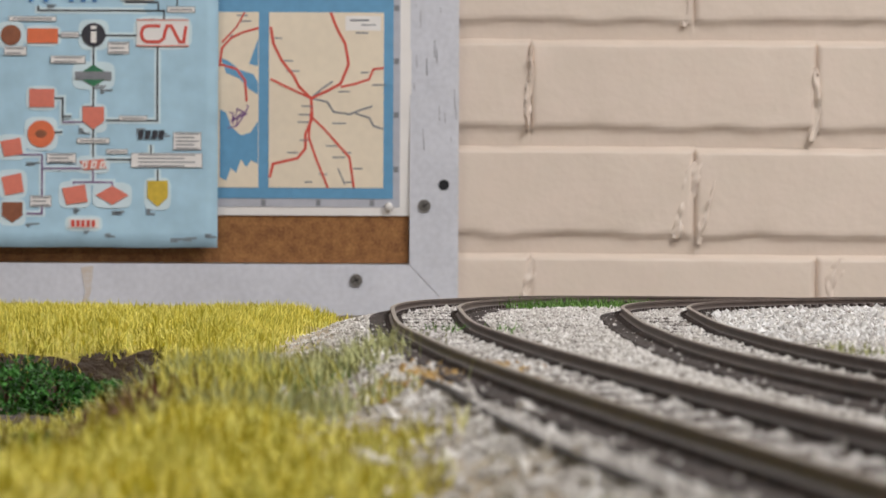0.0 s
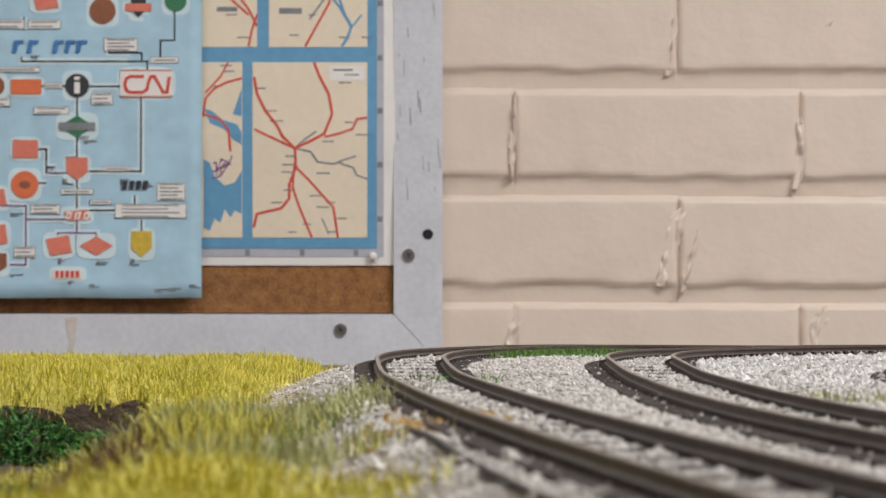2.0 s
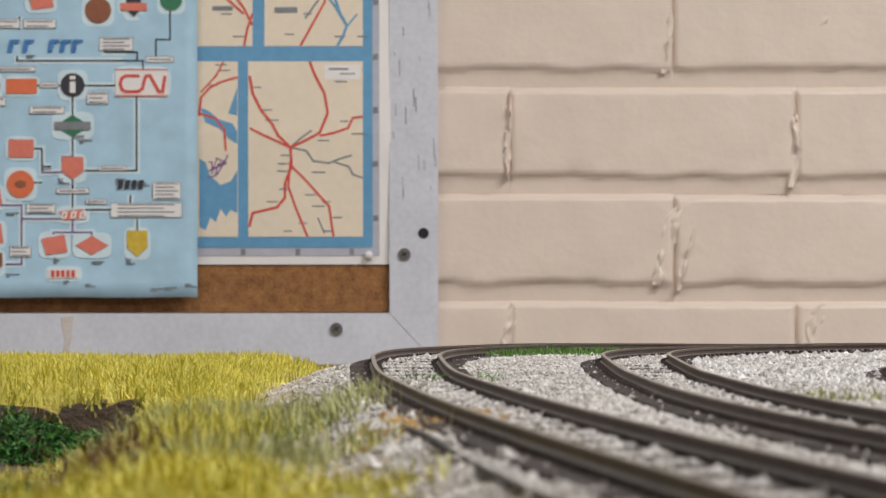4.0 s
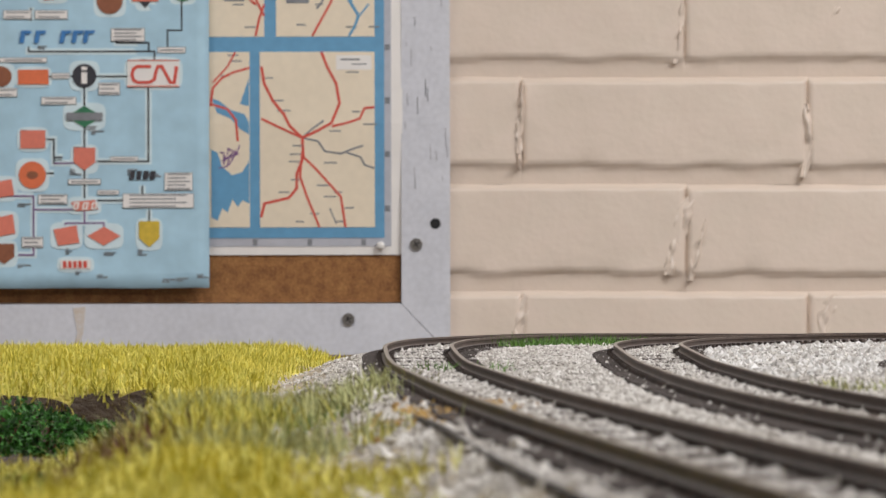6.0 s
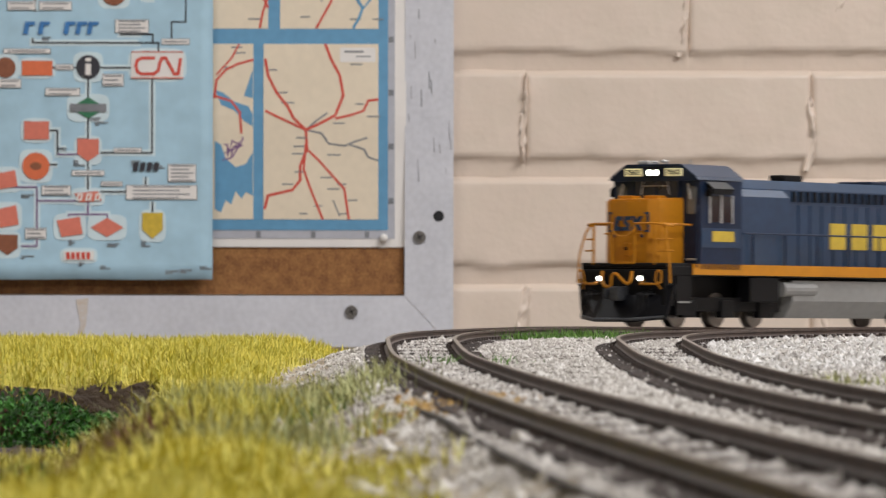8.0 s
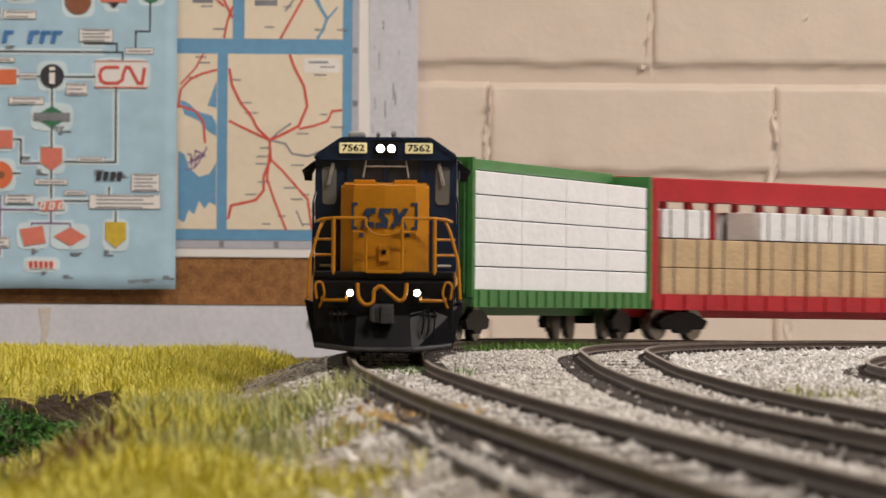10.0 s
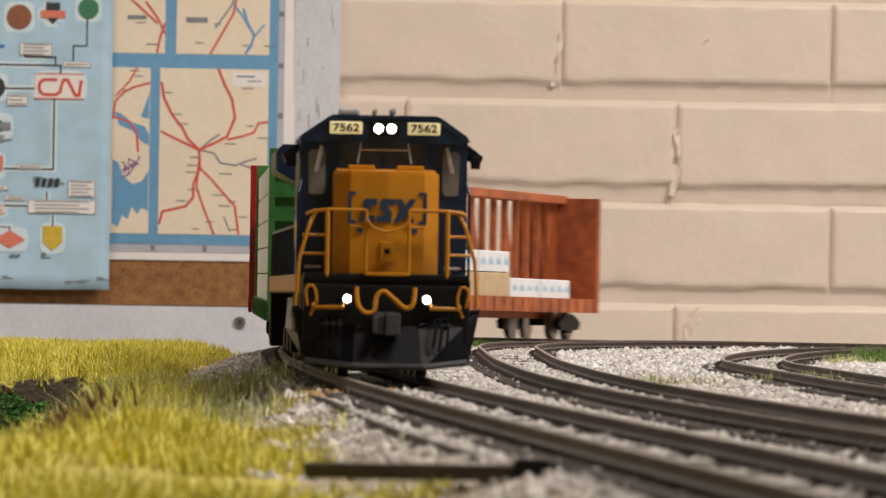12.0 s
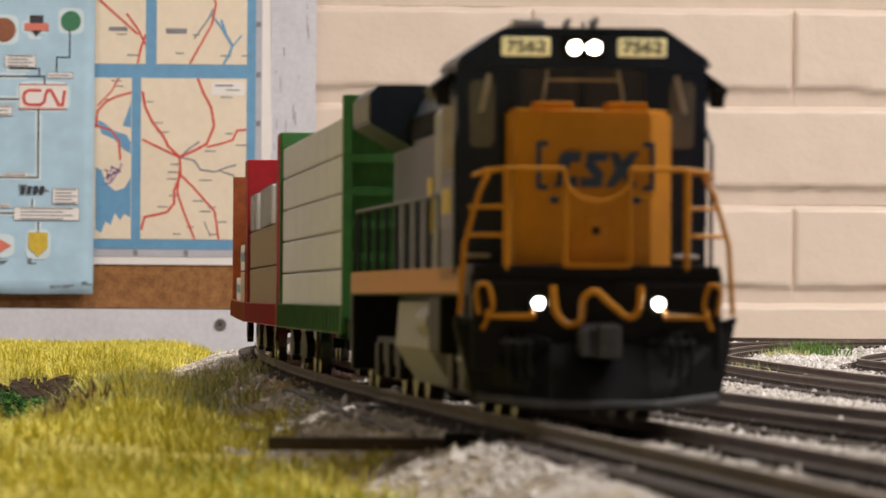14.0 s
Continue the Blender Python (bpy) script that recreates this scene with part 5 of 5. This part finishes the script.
    part("chain", P([(-4.4, 113.0, 32.4), (-2.8, 113.2, 30.6), (0, 113.2, 29.9), (2.8, 113.2, 30.6), (4.4, 113.0, 32.4)], 0.3, 6, True), LOCO_YELLOW, lo, "sagging yellow safety chain")
    part("kick_plate", B((-4.4, 4.4, 111.6, 113.2, 20.8, 21.5), bevel=0.15), LOCO_YELLOW, lo)
    part("fuel_tank", pr([(-15.5, 16), (-16.0, 9), (-12.5, 3.2), (12.5, 3.2), (16.0, 9), (15.5, 16)], -30, 34), LOCO_GREY, lo, "grey fuel tank")
    for yc in (71, -71):
        t = part("truck", B((-5, 5, yc - 30, yc + 30, 5, 11)), LOCO_BLACK, lo)
        for s in (-1, 1):
            part("side_frame", B((s * 11.2, s * 13.4, yc - 33, yc + 33, 5.2, 10.0), (s * 11.6, s * 14.2, yc - 27, yc - 19, 3.2, 9), (s * 11.6, s * 14.2, yc - 4, yc + 4, 3.2, 9), (s * 11.6, s * 14.2, yc + 19, yc + 27, 3.2, 9), bevel=0.5), LOCO_BLACK, t)
        for w in (-23.5, 0, 23.5):
            wheelset(t, yc + w, 5.8)
    return lo


def centre_beam_car(name, label, body, chord, half=118, posts=16, chord_z=51.2):
    """Flat car with end bulkheads and a lattice wall down its middle."""
    car = thing(name, label, "freight car", "freight cars")
    part("deck", B((-16.5, 16.5, -half, half, 12.6, 14.8), bevel=0.4), body, car)
    for s in (-1, 1):
        part("side_sill", pr([(s * 16.2, 15.2), (s * 17.0, 15.2), (s * 17.0, 10.0), (s * 16.2, 10.0)], -half, half), body, car)
        for i in range(20):
            y = -half + (i + 0.5) * 2 * half / 20
            part("stake_pocket", B((s * 16.9, s * 17.5, y - 0.7, y + 0.7, 10.2, 15.0)), body, car)
        # end bulkhead with ribs
        bh = part("bulkhead", B((-16.8, 16.8, s * half - s * 2.4, s * half, 12.6, 53.5), bevel=0.4), body, car)
        bm = bmesh.new()
        for z in (18, 24, 30, 36, 42, 48):
            box(bm, -16.0 * MM, 16.0 * MM, s * half * MM, s * (half + 1.1) * MM, (z - 0.8) * MM, (z + 0.8) * MM)
        for x in (-16, 0, 16):
            box(bm, (x - 0.8) * MM, (x + 0.8) * MM, s * half * MM, s * (half + 1.4) * MM, 13 * MM, 53.4 * MM)
        part("bulkhead_ribs", bm, body, bh)
        part("ladder", P([(-14.5, s * (half + 2), 14), (-14.5, s * (half + 2), 50)], 0.3), body, bh)
        part("coupler", B((-1.6, 1.6, s * (half - 0.5), s * (half + 6.5), 9.0, 12.4), bevel=0.4), COUPLER, car)
        part("end_gusset", prism([(s * (half - 2) * MM, 15 * MM), (s * (half - 2) * MM, 52 * MM), (s * (half - 16) * MM, 52 * MM), (s * (half - 14) * MM, 15 * MM)], -0.6 * MM, 0.6 * MM), body, car).matrix_basis = pose(0, 0, 0, 0, 0, 90)
    part("top_chord", B((-4.2, 4.2, -half, half, chord_z, 54.4), bevel=0.5), chord, car)
    for i in range(posts):
        y = -half + 14 + i * (2 * half - 28) / (posts - 1)
        part("centre_post", B((-1.1, 1.1, y - 1.0, y + 1.0, 14.6, 51.4)), body, car)
    for i in range(0, posts - 1, 3):
        y0 = -half + 14 + i * (2 * half - 28) / (posts - 1)
        y1 = y0 + (2 * half - 28) / (posts - 1)
        part("diagonal_brace", rod(bmesh.new(), (0, y0 * MM, 15 * MM), (0, y1 * MM, 51 * MM), 0.7 * MM, 6), body, car)
    part("centre_sill", B((-4, 4, -half, half, 7.5, 12.8), bevel=0.4), body, car)
    for y in (-half + 23, half - 23):
        freight_truck(car, y)
    return car


def pack(load, x0, x1, y0, y1, z0, z1, mat, prints=0, straps=0, side=1):
    p = part("lumber_pack", B((x0, x1, y0, y1, z0, z1), bevel=0.35), mat, load)
    xs = x1 if side > 0 else x0
    if prints:
        bm = bmesh.new()
        w = (y1 - y0) / prints
        for i in range(prints):
            c = y0 + (i + 0.5) * w
            for k in range(3):
                box(bm, (xs - 0.05) * MM, (xs + 0.05 * side + 0.05 * side) * MM, (c - w * 0.3 + k * w * 0.2) * MM, (c - w * 0.3 + (k * 0.2 + 0.14) * w) * MM, (z0 + (z1 - z0) * 0.35) * MM, (z0 + (z1 - z0) * (0.6 + 0.1 * (k % 2))) * MM)
        part("faded_print", bm, WRAP_PRINT, p)
    if straps:
        bm = bmesh.new()
        for i in range(straps):
            c = y0 + (i + 0.5) * (y1 - y0) / straps
            box(bm, (x0 - 0.12) * MM, (x1 + 0.12) * MM, (c - 0.35) * MM, (c + 0.35) * MM, (z0 - 0.02) * MM, (z1 + 0.12) * MM)
        part("strap", bm, STRAP, p)


def load_green():
    ld = thing("lumber_load", "full stack of white wrapped lumber on the green car", "lumber load", "lumber loads")
    for s in (-1, 1):
        x = sorted((s * 1.8, s * 16.2))
        for k in range(5):
            z = 15.0 + k * 7.0
            for j in range(4):
                y = -114 + j * 57
                pack(ld, x[0], x[1], y + 0.2, y + 56.7, z, z + 6.7, WRAP, side=s)
    return ld


def load_red():
    ld = thing("lumber_load", "bare and white wrapped lumber stacks on the red car", "lumber load", "lumber loads")
    rng = random.Random(9)
    for s in (-1, 1):
        x = sorted((s * 1.8, s * 16.0))
        for j in range(8):
            y = -113 + j * 28.3
            pack(ld, x[0], x[1], y + 0.5, y + 27.0, 15.0, 24.0, WRAP_TAN, straps=2, side=s)
            pack(ld, x[0], x[1], y + 0.5, y + 27.0, 24.2, 33.6, WRAP_TAN, straps=2, side=s)
            if j not in (2, 6):
                pack(ld, x[0], x[1], y + 0.5, y + 27.0, 34.0, 43.5, WRAP, straps=3, side=s)
    return ld


def load_orange():
    ld = thing("lumber_load", "half-height stacks of wrapped and bare lumber on the rusty car", "lumber load", "lumber loads")
    for s in (-1, 1):
        x = sorted((s * 1.8, s * 16.0))
        for j in range(5):
            y = 113 - (j + 1) * 39
            if j < 3:
                pack(ld, x[0], x[1], y + 0.5, y + 38, 15.0, 23.6, WRAP_TAN, straps=0, side=s)
                pack(ld, x[0], x[1], y + 0.5, y + 38, 23.9, 31.4, WRAP, prints=4, side=s)
            else:
                pack(ld, x[0], x[1], y + 0.5, y + 38, 15.0, 22.0, WRAP, prints=4, side=s)
    return ld


loco = locomotive()
green_car = centre_beam_car("freight_car", "green centre-beam flat car with white wrapped lumber", CAR_GREEN, CAR_GREEN)
red_car = centre_beam_car("freight_car", "bright red centre-beam flat car with lumber stacks", CAR_RED, CAR_RED, chord_z=46.5)
orange_car = centre_beam_car("freight_car", "rusty orange centre-beam flat car, partly loaded", CAR_ORANGE, CAR_ORANGE)
LOADS = [load_green(), load_red(), load_orange()]
CARS = [green_car, red_car, orange_car]
for k, pts in enumerate(LINES):
    track(k, pts, tie_mesh())
scenery()
bricks()


# ---- the train's run along the main line ----
def on_line(s):
    return np.interp(s, RUN_S, RUN[:, 0]), np.interp(s, RUN_S, RUN[:, 1])


RUN = np.array(LINES[0])
RUN_S = np.concatenate([[0], np.cumsum(np.linalg.norm(np.diff(RUN, axis=0), axis=1))])
Y_END = 0.36         # where the nose stands at the end of the clip


def nose_at(t):
    """Distance run by the front of the locomotive."""
    end = float(np.interp(-Y_END, -RUN[:, 1][RUN[:, 1] < 1.4], RUN_S[RUN[:, 1] < 1.4]))
    ts = np.array([q[0] for q in NOSE])
    return end + float(np.interp(t, ts, [q[1] for q in NOSE]))


NOSE = [(0.0, -3.380), (7.5, -1.594), (10.0, -0.983), (10.5, -0.868), (11.0, -0.772), (11.5, -0.664), (12.0, -0.536), (12.5, -0.406), (13.0, -0.272), (13.5, -0.140), (14.0, -0.024)]


def riding(t, behind, wheelbase):
    """Pose of a vehicle whose middle runs so far behind the nose, carried by two trucks."""
    s = nose_at(t) - behind
    ax, ay = on_line(s + wheelbase / 2)
    bx, by = on_line(s - wheelbase / 2)
    za, zb = rise(ay), rise(by)
    return pose((ax + bx) / 2, (ay + by) / 2, (za + zb) / 2, math.degrees((za - zb) / wheelbase), 0, math.degrees(math.atan2(ay - by, ax - bx)) - 90)


def motions():
    times = [i * 0.25 for i in range(57)]
    walk(loco, [(t, riding(t, 0.117, 0.142)) for t in times])
    behind = 0.257 + 0.1238
    for car, load in zip(CARS, LOADS):
        rows = [(t, riding(t, behind, 0.190)) for t in times]
        walk(car, rows)
        walk(load, rows)
        behind += 0.2477


motions()
